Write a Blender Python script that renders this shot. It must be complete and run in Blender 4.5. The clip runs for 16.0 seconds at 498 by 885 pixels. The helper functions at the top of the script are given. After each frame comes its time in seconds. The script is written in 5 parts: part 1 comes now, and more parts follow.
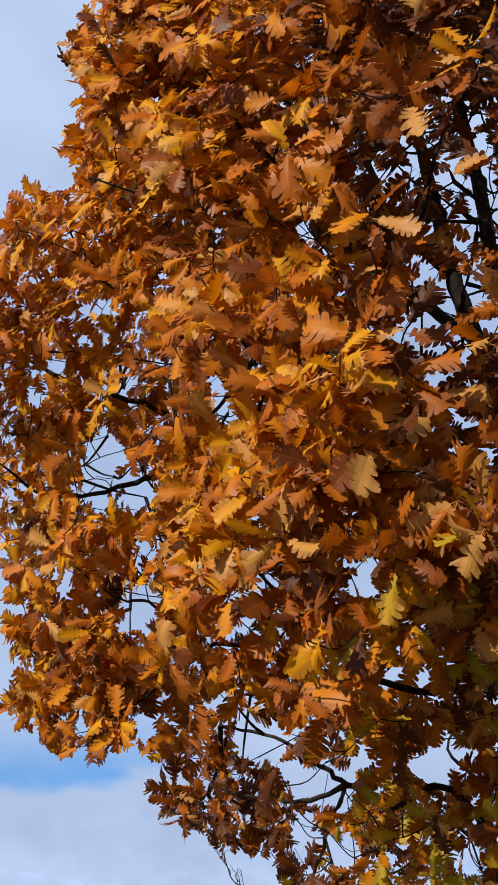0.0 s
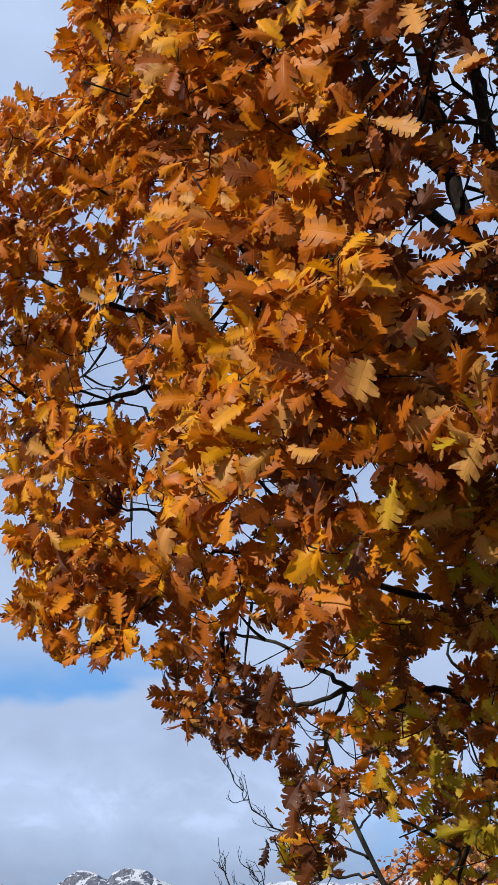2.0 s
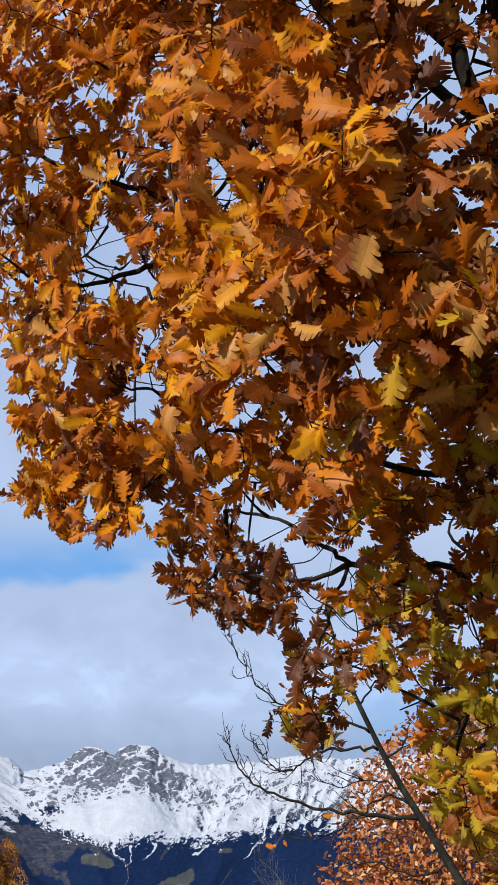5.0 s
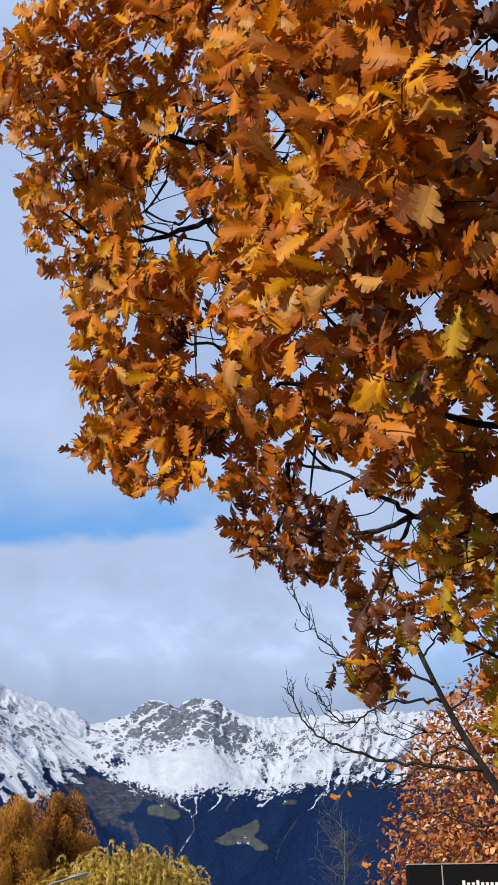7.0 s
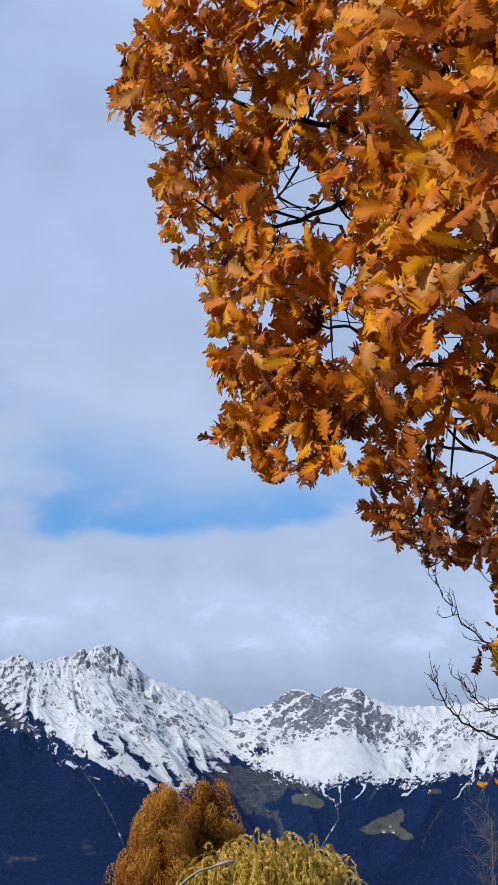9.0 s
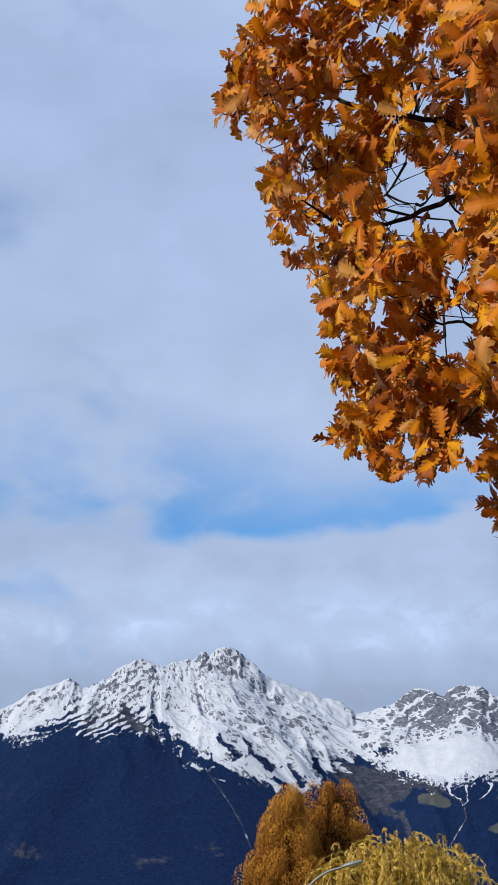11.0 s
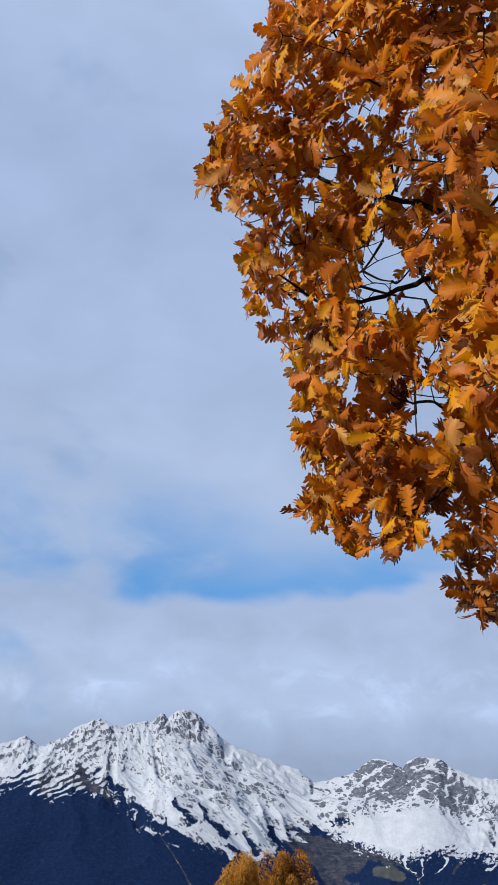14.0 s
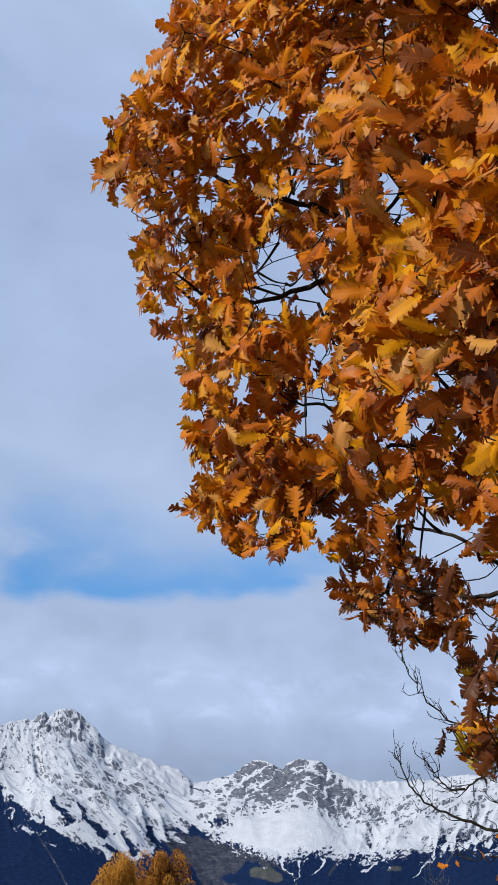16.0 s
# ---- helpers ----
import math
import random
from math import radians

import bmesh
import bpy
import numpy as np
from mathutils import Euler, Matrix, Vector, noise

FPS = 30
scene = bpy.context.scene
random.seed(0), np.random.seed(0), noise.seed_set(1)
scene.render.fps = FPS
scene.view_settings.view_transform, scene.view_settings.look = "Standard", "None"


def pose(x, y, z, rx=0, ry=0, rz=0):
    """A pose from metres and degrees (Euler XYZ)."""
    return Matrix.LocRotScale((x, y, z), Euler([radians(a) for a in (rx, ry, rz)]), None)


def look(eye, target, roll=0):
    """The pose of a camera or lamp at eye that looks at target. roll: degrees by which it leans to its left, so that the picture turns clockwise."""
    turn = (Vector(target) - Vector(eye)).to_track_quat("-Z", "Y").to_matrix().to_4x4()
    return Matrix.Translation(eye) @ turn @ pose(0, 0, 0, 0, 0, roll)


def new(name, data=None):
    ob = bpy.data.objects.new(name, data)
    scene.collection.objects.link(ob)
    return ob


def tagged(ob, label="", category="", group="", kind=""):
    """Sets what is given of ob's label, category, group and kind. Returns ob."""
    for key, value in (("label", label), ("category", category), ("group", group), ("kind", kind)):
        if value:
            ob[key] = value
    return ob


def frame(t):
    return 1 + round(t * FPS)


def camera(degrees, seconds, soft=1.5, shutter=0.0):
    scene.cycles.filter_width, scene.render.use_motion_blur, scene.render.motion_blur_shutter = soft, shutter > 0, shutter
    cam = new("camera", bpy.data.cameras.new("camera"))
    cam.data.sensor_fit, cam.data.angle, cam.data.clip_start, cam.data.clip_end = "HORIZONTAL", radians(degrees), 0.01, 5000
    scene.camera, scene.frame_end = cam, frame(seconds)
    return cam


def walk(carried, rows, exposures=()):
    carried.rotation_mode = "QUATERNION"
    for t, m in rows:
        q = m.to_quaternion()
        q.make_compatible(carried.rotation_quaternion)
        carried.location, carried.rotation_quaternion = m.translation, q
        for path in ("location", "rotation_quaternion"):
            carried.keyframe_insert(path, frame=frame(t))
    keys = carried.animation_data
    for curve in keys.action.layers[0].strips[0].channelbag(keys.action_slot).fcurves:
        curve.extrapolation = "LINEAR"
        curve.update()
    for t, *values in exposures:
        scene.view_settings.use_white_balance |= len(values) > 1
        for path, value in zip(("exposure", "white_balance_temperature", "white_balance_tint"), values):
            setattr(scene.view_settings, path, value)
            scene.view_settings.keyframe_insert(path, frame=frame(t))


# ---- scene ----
# ---------------------------------------------------------------- camera
cam = camera(20.46, 16.0, soft=0.8)
# seconds, place (m), tilt from straight down, turn and lean (degrees)
WAY = [
    (0.0, -0.004, -0.020, 1.650, 126.61, -9.59, -1.28),
    (0.5, 0.001, -0.018, 1.652, 125.90, -9.51, -1.33),
    (1.0, 0.006, -0.014, 1.641, 124.91, -9.40, -1.44),
    (1.5, 0.006, -0.006, 1.633, 123.74, -9.40, -1.56),
    (2.0, 0.004, 0.004, 1.638, 123.02, -9.47, -1.77),
    (2.5, 0.009, 0.005, 1.638, 122.54, -9.46, -1.73),
    (3.0, 0.006, -0.003, 1.623, 122.07, -9.53, -1.91),
    (3.5, 0.000, 0.007, 1.629, 121.25, -9.57, -2.04),
    (6.0, 0.000, 0.000, 1.600, 116.75, -8.46, -1.53),
    (6.5, 0.001, -0.001, 1.602, 116.47, -7.60, -1.34),
    (7.0, -0.005, -0.007, 1.598, 116.41, -6.29, -0.97),
    (7.5, -0.002, 0.000, 1.596, 116.17, -4.72, -0.62),
    (8.0, -0.002, 0.018, 1.595, 116.16, -2.89, -0.11),
    (8.5, -0.009, 0.011, 1.586, 116.32, -1.30, 0.31),
    (9.0, -0.016, 0.026, 1.588, 116.00, -0.00, 0.51),
    (9.5, -0.027, 0.030, 1.591, 115.33, 1.39, 0.65),
    (10.0, -0.030, 0.023, 1.586, 115.62, 2.88, 0.86),
    (12.5, -0.014, 0.014, 1.589, 116.52, 6.88, 1.08),
    (13.0, -0.021, -0.000, 1.598, 117.14, 6.60, 1.52),
    (13.5, -0.022, -0.011, 1.607, 117.87, 5.29, 2.28),
    (14.0, -0.023, -0.014, 1.613, 118.61, 3.93, 2.70),
    (14.5, -0.027, -0.026, 1.616, 119.35, 3.19, 3.20),
    (15.0, -0.027, -0.027, 1.618, 120.07, 2.06, 3.37),
    (15.5, -0.023, -0.015, 1.616, 120.48, 0.09, 2.46),
    (16.0, -0.019, -0.002, 1.610, 118.81, -1.25, 1.95),
]
walk(cam, [(t, pose(x, y, z, 0, 0, turn) @ pose(0, 0, 0, tilt) @ pose(0, 0, 0, 0, 0, lean)) for t, x, y, z, tilt, turn, lean in WAY],
     [(0.0, 0.08), (6.5, 0.11), (9.5, 0.02), (13.0, -0.01), (14.5, -0.07), (16.0, -0.04)])

# ---------------------------------------------------------------- light
SUN_BEARING, SUN_HEIGHT = -132.0, 26.0   # clockwise from straight ahead (north); over the viewer's left shoulder


def link(tree, a, b):
    tree.links.new(a, b)


def node(tree, kind, **values):
    n = tree.nodes.new(kind)
    for key, value in values.items():
        if key in n.inputs:
            n.inputs[key].default_value = value
    return n


def maths(tree, op, a, b=None, c=None, clamp=False):
    n = tree.nodes.new("ShaderNodeMath")
    n.operation, n.use_clamp = op, clamp
    for k, v in enumerate((a, b, c)):
        if v is None:
            continue
        if isinstance(v, (int, float)):
            n.inputs[k].default_value = v
        else:
            link(tree, v, n.inputs[k])
    return n.outputs[0]


def ramp_of(tree, fac, stops, mode="LINEAR"):
    n = tree.nodes.new("ShaderNodeValToRGB")
    n.color_ramp.interpolation = mode
    while len(n.color_ramp.elements) < len(stops):
        n.color_ramp.elements.new(0.5)
    for e, (p, c) in zip(n.color_ramp.elements, stops):
        e.position = p
        e.color = (*c, 1) if len(c) == 3 else c
    link(tree, fac, n.inputs[0])
    return n.outputs[0]


def mix_of(tree, fac, a, b, kind="MIX"):
    n = tree.nodes.new("ShaderNodeMix")
    n.data_type, n.blend_type = "RGBA", kind
    for sock, v in ((n.inputs[0], fac), (n.inputs[6], a), (n.inputs[7], b)):
        if isinstance(v, (int, float)):
            sock.default_value = v
        elif isinstance(v, tuple):
            sock.default_value = (*v, 1)
        else:
            link(tree, v, sock)
    return n.outputs[2]


def noise_of(tree, vector, scale, detail=4.0, rough=0.55, stretch=None, warp=0.0):
    if stretch:
        m = tree.nodes.new("ShaderNodeMapping")
        m.inputs["Scale"].default_value = stretch
        link(tree, vector, m.inputs["Vector"])
        vector = m.outputs[0]
    n = node(tree, "ShaderNodeTexNoise", Scale=scale, Detail=detail, Roughness=rough, Distortion=warp)
    link(tree, vector, n.inputs["Vector"])
    return n.outputs["Fac"]


def smooth(tree, value, lo, hi):
    n = tree.nodes.new("ShaderNodeMapRange")
    n.interpolation_type = "SMOOTHSTEP"
    n.inputs[1].default_value, n.inputs[2].default_value = lo, hi
    link(tree, value, n.inputs[0])
    return n.outputs[0]


def make_sky():
    """Blue autumn sky behind a broken cloud layer: a low bank over the ridge, a blue rift above it, a high pale veil."""
    w = bpy.data.worlds.new("sky")
    scene.world = w
    w.use_nodes = True
    t = w.node_tree
    bg = t.nodes["Background"]
    coord = t.nodes.new("ShaderNodeTexCoord").outputs["Generated"]
    sky = t.nodes.new("ShaderNodeTexSky")
    sky.sky_type, sky.sun_disc = "NISHITA", False
    sky.sun_elevation, sky.sun_rotation = radians(SUN_HEIGHT), radians(SUN_BEARING)
    sky.air_density, sky.dust_density, sky.ozone_density = 1.0, 0.3, 3.0
    blue = mix_of(t, 1.0, sky.outputs[0], (0.085, 0.165, 0.205), "MULTIPLY")
    split = t.nodes.new("ShaderNodeSeparateXYZ")
    link(t, coord, split.inputs[0])
    height = maths(t, "MULTIPLY", maths(t, "ARCSINE", split.outputs[2]), 57.2958)
    drift = noise_of(t, coord, 5.0, 3.0, 0.5, (1, 1, 2.2))
    billow = noise_of(t, coord, 13.0, 4.0, 0.5, (1, 1, 1.8), 0.3)
    wisp = noise_of(t, coord, 6.5, 4.0, 0.5, (1.0, 1.0, 1.3), 0.3)
    level = maths(t, "ADD", height, maths(t, "MULTIPLY", maths(t, "SUBTRACT", drift, 0.5), 7.0))
    bearing = maths(t, "MULTIPLY", maths(t, "ARCTAN2", split.outputs[0], split.outputs[1]), 57.2958)
    slope = maths(t, "MULTIPLY", maths(t, "ADD", maths(t, "MAXIMUM", maths(t, "MINIMUM", bearing, 9.0), -15.0), 3.0), -0.075)
    rift_low = smooth(t, maths(t, "ADD", maths(t, "ADD", height, slope), maths(t, "ADD", maths(t, "MULTIPLY", maths(t, "SUBTRACT", drift, 0.5), 2.4), maths(t, "MULTIPLY", maths(t, "SUBTRACT", billow, 0.5), 2.0))), 22.1, 23.1)
    rift_high = smooth(t, level, 28.4, 23.2)
    tear = smooth(t, maths(t, "ADD", billow, maths(t, "MULTIPLY", maths(t, "SUBTRACT", drift, 0.5), 0.8)), 0.22, 0.74)
    closing = smooth(t, maths(t, "ADD", bearing, maths(t, "MULTIPLY", maths(t, "SUBTRACT", billow, 0.5), 5.0)), 8.0, 4.2)
    rift = maths(t, "MULTIPLY", maths(t, "MULTIPLY", maths(t, "MULTIPLY", rift_low, rift_high), tear), closing)
    veil = smooth(t, wisp, 0.44, 0.30)
    thin = maths(t, "MAXIMUM", maths(t, "MULTIPLY", rift, 0.88), maths(t, "MULTIPLY", veil, 0.36))
    pale = ramp_of(t, maths(t, "DIVIDE", height, 90.0), [
        (0.0, (0.36, 0.45, 0.62)), (0.175, (0.33, 0.42, 0.60)), (0.2, (0.46, 0.58, 0.82)), (0.24, (0.40, 0.505, 0.73)),
        (0.27, (0.465, 0.58, 0.81)), (0.34, (0.40, 0.515, 0.75)), (0.45, (0.38, 0.495, 0.74)), (0.56, (0.48, 0.60, 0.84)), (1.0, (0.47, 0.57, 0.79))])
    puff = noise_of(t, coord, 26.0, 6.0, 0.55, (1, 1, 1.5), 0.4)
    low_bank = maths(t, "MULTIPLY", smooth(t, height, 23.0, 20.5), maths(t, "MULTIPLY", maths(t, "SUBTRACT", puff, 0.46), 0.3))
    crown = maths(t, "MULTIPLY", maths(t, "MULTIPLY", smooth(t, height, 16.6, 17.8), smooth(t, height, 20.0, 18.4)), smooth(t, puff, 0.50, 0.66))
    low_bank = maths(t, "ADD", low_bank, maths(t, "MULTIPLY", crown, 0.12))
    lump = maths(t, "ADD", maths(t, "ADD", 0.74, low_bank), maths(t, "MULTIPLY", maths(t, "ADD", billow, wisp), 0.26))
    cloud = mix_of(t, 1.0, pale, lump, "MULTIPLY")
    both = mix_of(t, thin, cloud, blue)
    link(t, both, bg.inputs["Color"])
    bg.inputs["Strength"].default_value = 1.0


make_sky()
sun = new("sun", bpy.data.lights.new("sun", "SUN"))
sun.data.energy, sun.data.angle, sun.data.color = 5.0, radians(0.8), (1.0, 0.92, 0.81)
_b, _e = radians(SUN_BEARING), radians(SUN_HEIGHT)
sun.matrix_world = look((60 * math.sin(_b) * math.cos(_e), 60 * math.cos(_b) * math.cos(_e), 60 * math.sin(_e)), (0, 0, 0))

# ---------------------------------------------------------------- materials


def material(name, rough=0.7, spec=0.3):
    m = bpy.data.materials.new(name)
    m.use_nodes = True
    t = m.node_tree
    p = t.nodes["Principled BSDF"]
    p.inputs["Roughness"].default_value = rough
    p.inputs["Specular IOR Level"].default_value = spec
    return m, t, p


def bump_to(tree, shader, height, strength, distance):
    b = node(tree, "ShaderNodeBump", Strength=strength, Distance=distance)
    link(tree, height, b.inputs["Height"])
    link(tree, b.outputs[0], shader.inputs["Normal"])


def leaf_material(name, stops, single, lets=0.36, veins=9.0, gloss=0.44, shine=0.19):
    """Dry leaf: a colour from its own tone, mottled, with midrib and side veins, that lets some light through."""
    m, t, p = material(name, gloss, shine)
    if single:
        tone = t.nodes.new("ShaderNodeObjectInfo").outputs["Color"]
        sep = t.nodes.new("ShaderNodeSeparateColor")
        link(t, tone, sep.inputs[0])
        tone = sep.outputs[0]
    else:
        a = t.nodes.new("ShaderNodeAttribute")
        a.attribute_name = "tone"
        tone = a.outputs["Fac"]
    pos = t.nodes.new("ShaderNodeTexCoord")
    uv = t.nodes.new("ShaderNodeUVMap").outputs[0]
    blotch = noise_of(t, pos.outputs["Object"], 24.0, 4.0, 0.6)
    tone = maths(t, "ADD", tone, maths(t, "MULTIPLY", maths(t, "SUBTRACT", blotch, 0.5), 0.14))
    colour = ramp_of(t, tone, stops)
    s = t.nodes.new("ShaderNodeSeparateXYZ")
    link(t, uv, s.inputs[0])
    across = maths(t, "ABSOLUTE", s.outputs[1])
    rib = smooth(t, across, 0.05, 0.015)
    chevron = maths(t, "FRACT", maths(t, "MULTIPLY", maths(t, "SUBTRACT", s.outputs[0], maths(t, "MULTIPLY", across, 0.55)), veins))
    vein = smooth(t, maths(t, "ABSOLUTE", maths(t, "SUBTRACT", chevron, 0.5)), 0.10, 0.02)
    lines = maths(t, "MAXIMUM", rib, maths(t, "MULTIPLY", vein, 0.55))
    colour = mix_of(t, maths(t, "MULTIPLY", lines, 0.09), colour, (0.66, 0.40, 0.10))
    edge = smooth(t, maths(t, "ADD", across, maths(t, "MULTIPLY", blotch, 0.25)), 0.42, 0.62)
    colour = mix_of(t, maths(t, "MULTIPLY", edge, 0.4), colour, (0.16, 0.06, 0.02))
    link(t, colour, p.inputs["Base Color"])
    bump_to(t, p, maths(t, "ADD", maths(t, "MULTIPLY", lines, -0.35), blotch), 0.4, 0.003)
    lit = t.nodes.new("ShaderNodeBsdfTranslucent")
    glow = mix_of(t, 1.0, colour, (1.0, 0.82, 0.55), "MULTIPLY")
    link(t, glow, lit.inputs["Color"])
    mixed = node(t, "ShaderNodeMixShader")
    mixed.inputs[0].default_value = lets
    link(t, p.outputs[0], mixed.inputs[1])
    link(t, lit.outputs[0], mixed.inputs[2])
    link(t, mixed.outputs[0], t.nodes["Material Output"].inputs["Surface"])
    return m


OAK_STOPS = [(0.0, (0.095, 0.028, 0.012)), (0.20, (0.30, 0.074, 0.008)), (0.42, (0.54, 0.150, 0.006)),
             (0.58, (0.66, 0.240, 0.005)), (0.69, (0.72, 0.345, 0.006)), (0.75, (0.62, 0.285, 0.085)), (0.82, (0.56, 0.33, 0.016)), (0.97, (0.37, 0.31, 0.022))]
oak_leaf = leaf_material("oak_leaf", OAK_STOPS, False)
oak_leaf_one = leaf_material("oak_leaf_one", OAK_STOPS, True)
copper_leaf = leaf_material("copper_leaf", [(0.0, (0.13, 0.032, 0.014)), (0.45, (0.38, 0.115, 0.032)), (0.8, (0.54, 0.225, 0.075)), (1.0, (0.68, 0.42, 0.21))], False, 0.25)
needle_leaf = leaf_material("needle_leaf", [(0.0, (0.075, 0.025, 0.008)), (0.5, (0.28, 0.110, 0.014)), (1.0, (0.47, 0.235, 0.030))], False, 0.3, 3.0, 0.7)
willow_leaf = leaf_material("willow_leaf", [(0.0, (0.30, 0.21, 0.03)), (0.5, (0.64, 0.45, 0.08)), (1.0, (0.82, 0.64, 0.20))], False, 0.3, 3.0, 0.6)


def bark_material(name, dark, pale, scale):
    m, t, p = material(name, 0.9, 0.15)
    c = t.nodes.new("ShaderNodeTexCoord").outputs["Object"]
    plates = noise_of(t, c, scale, 6.0, 0.65, (1, 1, 0.25), 0.5)
    moss = noise_of(t, c, scale * 0.18, 3.0)
    col = ramp_of(t, plates, [(0.3, dark), (0.55, tuple(0.5 * (a + b) for a, b in zip(dark, pale))), (0.75, pale)])
    col = mix_of(t, maths(t, "MULTIPLY", smooth(t, moss, 0.52, 0.68), 0.35), col, (0.07, 0.075, 0.05))
    link(t, col, p.inputs["Base Color"])
    bump_to(t, p, plates, 0.8, 0.01)
    return m


oak_bark = bark_material("oak_bark", (0.010, 0.008, 0.007), (0.036, 0.028, 0.024), 60)
grey_bark = bark_material("grey_bark", (0.010, 0.009, 0.008), (0.036, 0.031, 0.028), 40)
pale_bark = bark_material("pale_bark", (0.06, 0.058, 0.06), (0.17, 0.165, 0.17), 20)
brown_bark = bark_material("brown_bark", (0.05, 0.035, 0.025), (0.14, 0.10, 0.075), 12)


def mountain_material():
    """Spruce forest, meadow clearings, scree, rock and fresh snow, by cover values of the terrain."""
    m, t, p = material("mountain", 0.9, 0.04)
    pos = t.nodes.new("ShaderNodeTexCoord").outputs["Object"]
    cover = {}
    for key in ("snow", "meadow", "scree", "crag"):
        a = t.nodes.new("ShaderNodeAttribute")
        a.attribute_name = key
        cover[key] = a.outputs["Fac"]
    lay = t.nodes.new("ShaderNodeAttribute")
    lay.attribute_name = "lay"
    lay = lay.outputs["Vector"]
    off = lambda v, k: maths(t, "MULTIPLY", maths(t, "SUBTRACT", v, 0.5), k)
    fine = noise_of(t, pos, 0.030, 6.0, 0.62)
    tiny = noise_of(t, pos, 0.10, 5.0, 0.65)
    coarse = noise_of(t, pos, 0.006, 5.0, 0.6)
    ledge = noise_of(t, lay, 3.6, 6.0, 0.62, (1.0, 1.15, 1.0), 0.6)
    chute = noise_of(t, lay, 1.5, 6.0, 0.62, (2.4, 0.6, 1.0), 0.5)
    grit = noise_of(t, lay, 9.0, 4.0, 0.6, (1.0, 1.2, 1.0), 0.3)
    strata = noise_of(t, lay, 4.5, 5.0, 0.65, (0.55, 2.2, 1.0), 0.8)
    # blue distance haze is put into the forest's base colours
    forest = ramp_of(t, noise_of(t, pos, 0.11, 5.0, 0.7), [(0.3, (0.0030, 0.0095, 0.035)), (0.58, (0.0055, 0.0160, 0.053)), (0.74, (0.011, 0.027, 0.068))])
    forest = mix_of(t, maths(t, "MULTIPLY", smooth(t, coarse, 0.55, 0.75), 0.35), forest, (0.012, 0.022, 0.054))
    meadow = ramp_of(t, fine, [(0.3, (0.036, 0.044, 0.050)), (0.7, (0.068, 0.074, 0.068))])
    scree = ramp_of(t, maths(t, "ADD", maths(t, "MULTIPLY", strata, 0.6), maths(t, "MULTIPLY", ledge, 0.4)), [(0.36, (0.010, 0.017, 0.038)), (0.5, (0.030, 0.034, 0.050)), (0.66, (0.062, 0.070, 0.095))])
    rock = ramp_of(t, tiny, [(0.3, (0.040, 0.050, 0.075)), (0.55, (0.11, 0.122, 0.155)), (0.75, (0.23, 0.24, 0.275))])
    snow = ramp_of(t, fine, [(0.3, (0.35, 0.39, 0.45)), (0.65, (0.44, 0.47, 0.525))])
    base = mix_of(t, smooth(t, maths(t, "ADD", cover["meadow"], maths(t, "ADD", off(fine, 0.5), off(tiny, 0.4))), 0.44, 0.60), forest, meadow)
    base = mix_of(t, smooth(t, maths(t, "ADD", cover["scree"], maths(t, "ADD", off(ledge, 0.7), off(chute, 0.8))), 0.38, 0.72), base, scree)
    bare = maths(t, "ADD", cover["crag"], maths(t, "ADD", off(ledge, 0.75), maths(t, "ADD", off(strata, 0.6), off(grit, 0.7))))
    vein = lambda n, w: smooth(t, maths(t, "ABSOLUTE", maths(t, "SUBTRACT", n, 0.5)), w, 0.0)
    seams = maths(t, "MAXIMUM", vein(noise_of(t, lay, 1.5, 4.0, 0.55, (1.0, 0.9, 1.0), 0.9), 0.05), maths(t, "MULTIPLY", vein(noise_of(t, lay, 3.6, 4.0, 0.55, (1.0, 0.8, 1.0), 0.7), 0.07), 0.9))
    bent = t.nodes.new("ShaderNodeVectorMath")
    bent.operation = "MULTIPLY_ADD"
    wob = node(t, "ShaderNodeTexNoise", Scale=3.0, Detail=3.0)
    link(t, lay, wob.inputs["Vector"])
    link(t, wob.outputs["Color"], bent.inputs[0])
    bent.inputs[1].default_value = (0.35, 0.35, 0.0)
    link(t, lay, bent.inputs[2])
    facets = node(t, "ShaderNodeTexVoronoi", Scale=2.6)
    facets.feature = "DISTANCE_TO_EDGE"
    link(t, bent.outputs[0], facets.inputs["Vector"])
    seams = maths(t, "MAXIMUM", maths(t, "MULTIPLY", seams, 0.7), smooth(t, facets.outputs["Distance"], 0.13, 0.0))
    bare = maths(t, "SUBTRACT", bare, maths(t, "MULTIPLY", seams, 0.55))
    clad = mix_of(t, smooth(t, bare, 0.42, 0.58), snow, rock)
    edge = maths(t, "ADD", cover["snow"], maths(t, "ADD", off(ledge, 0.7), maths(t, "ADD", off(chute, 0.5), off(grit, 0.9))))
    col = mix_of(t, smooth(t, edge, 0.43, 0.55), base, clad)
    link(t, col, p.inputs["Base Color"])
    bump_to(t, p, maths(t, "ADD", coarse, ledge), 0.35, 14.0)
    return m


mountain_cover = mountain_material()


def ground_material():
    m, t, p = material("grass_ground", 0.9, 0.1)
    c = t.nodes.new("ShaderNodeTexCoord").outputs["Object"]
    blades, patch = noise_of(t, c, 30.0, 6.0, 0.7), noise_of(t, c, 0.4, 4.0)
    col = mix_of(t, patch, ramp_of(t, blades, [(0.3, (0.03, 0.05, 0.012)), (0.7, (0.10, 0.13, 0.04))]), (0.17, 0.12, 0.05))
    link(t, col, p.inputs["Base Color"])
    bump_to(t, p, blades, 0.6, 0.03)
    return m


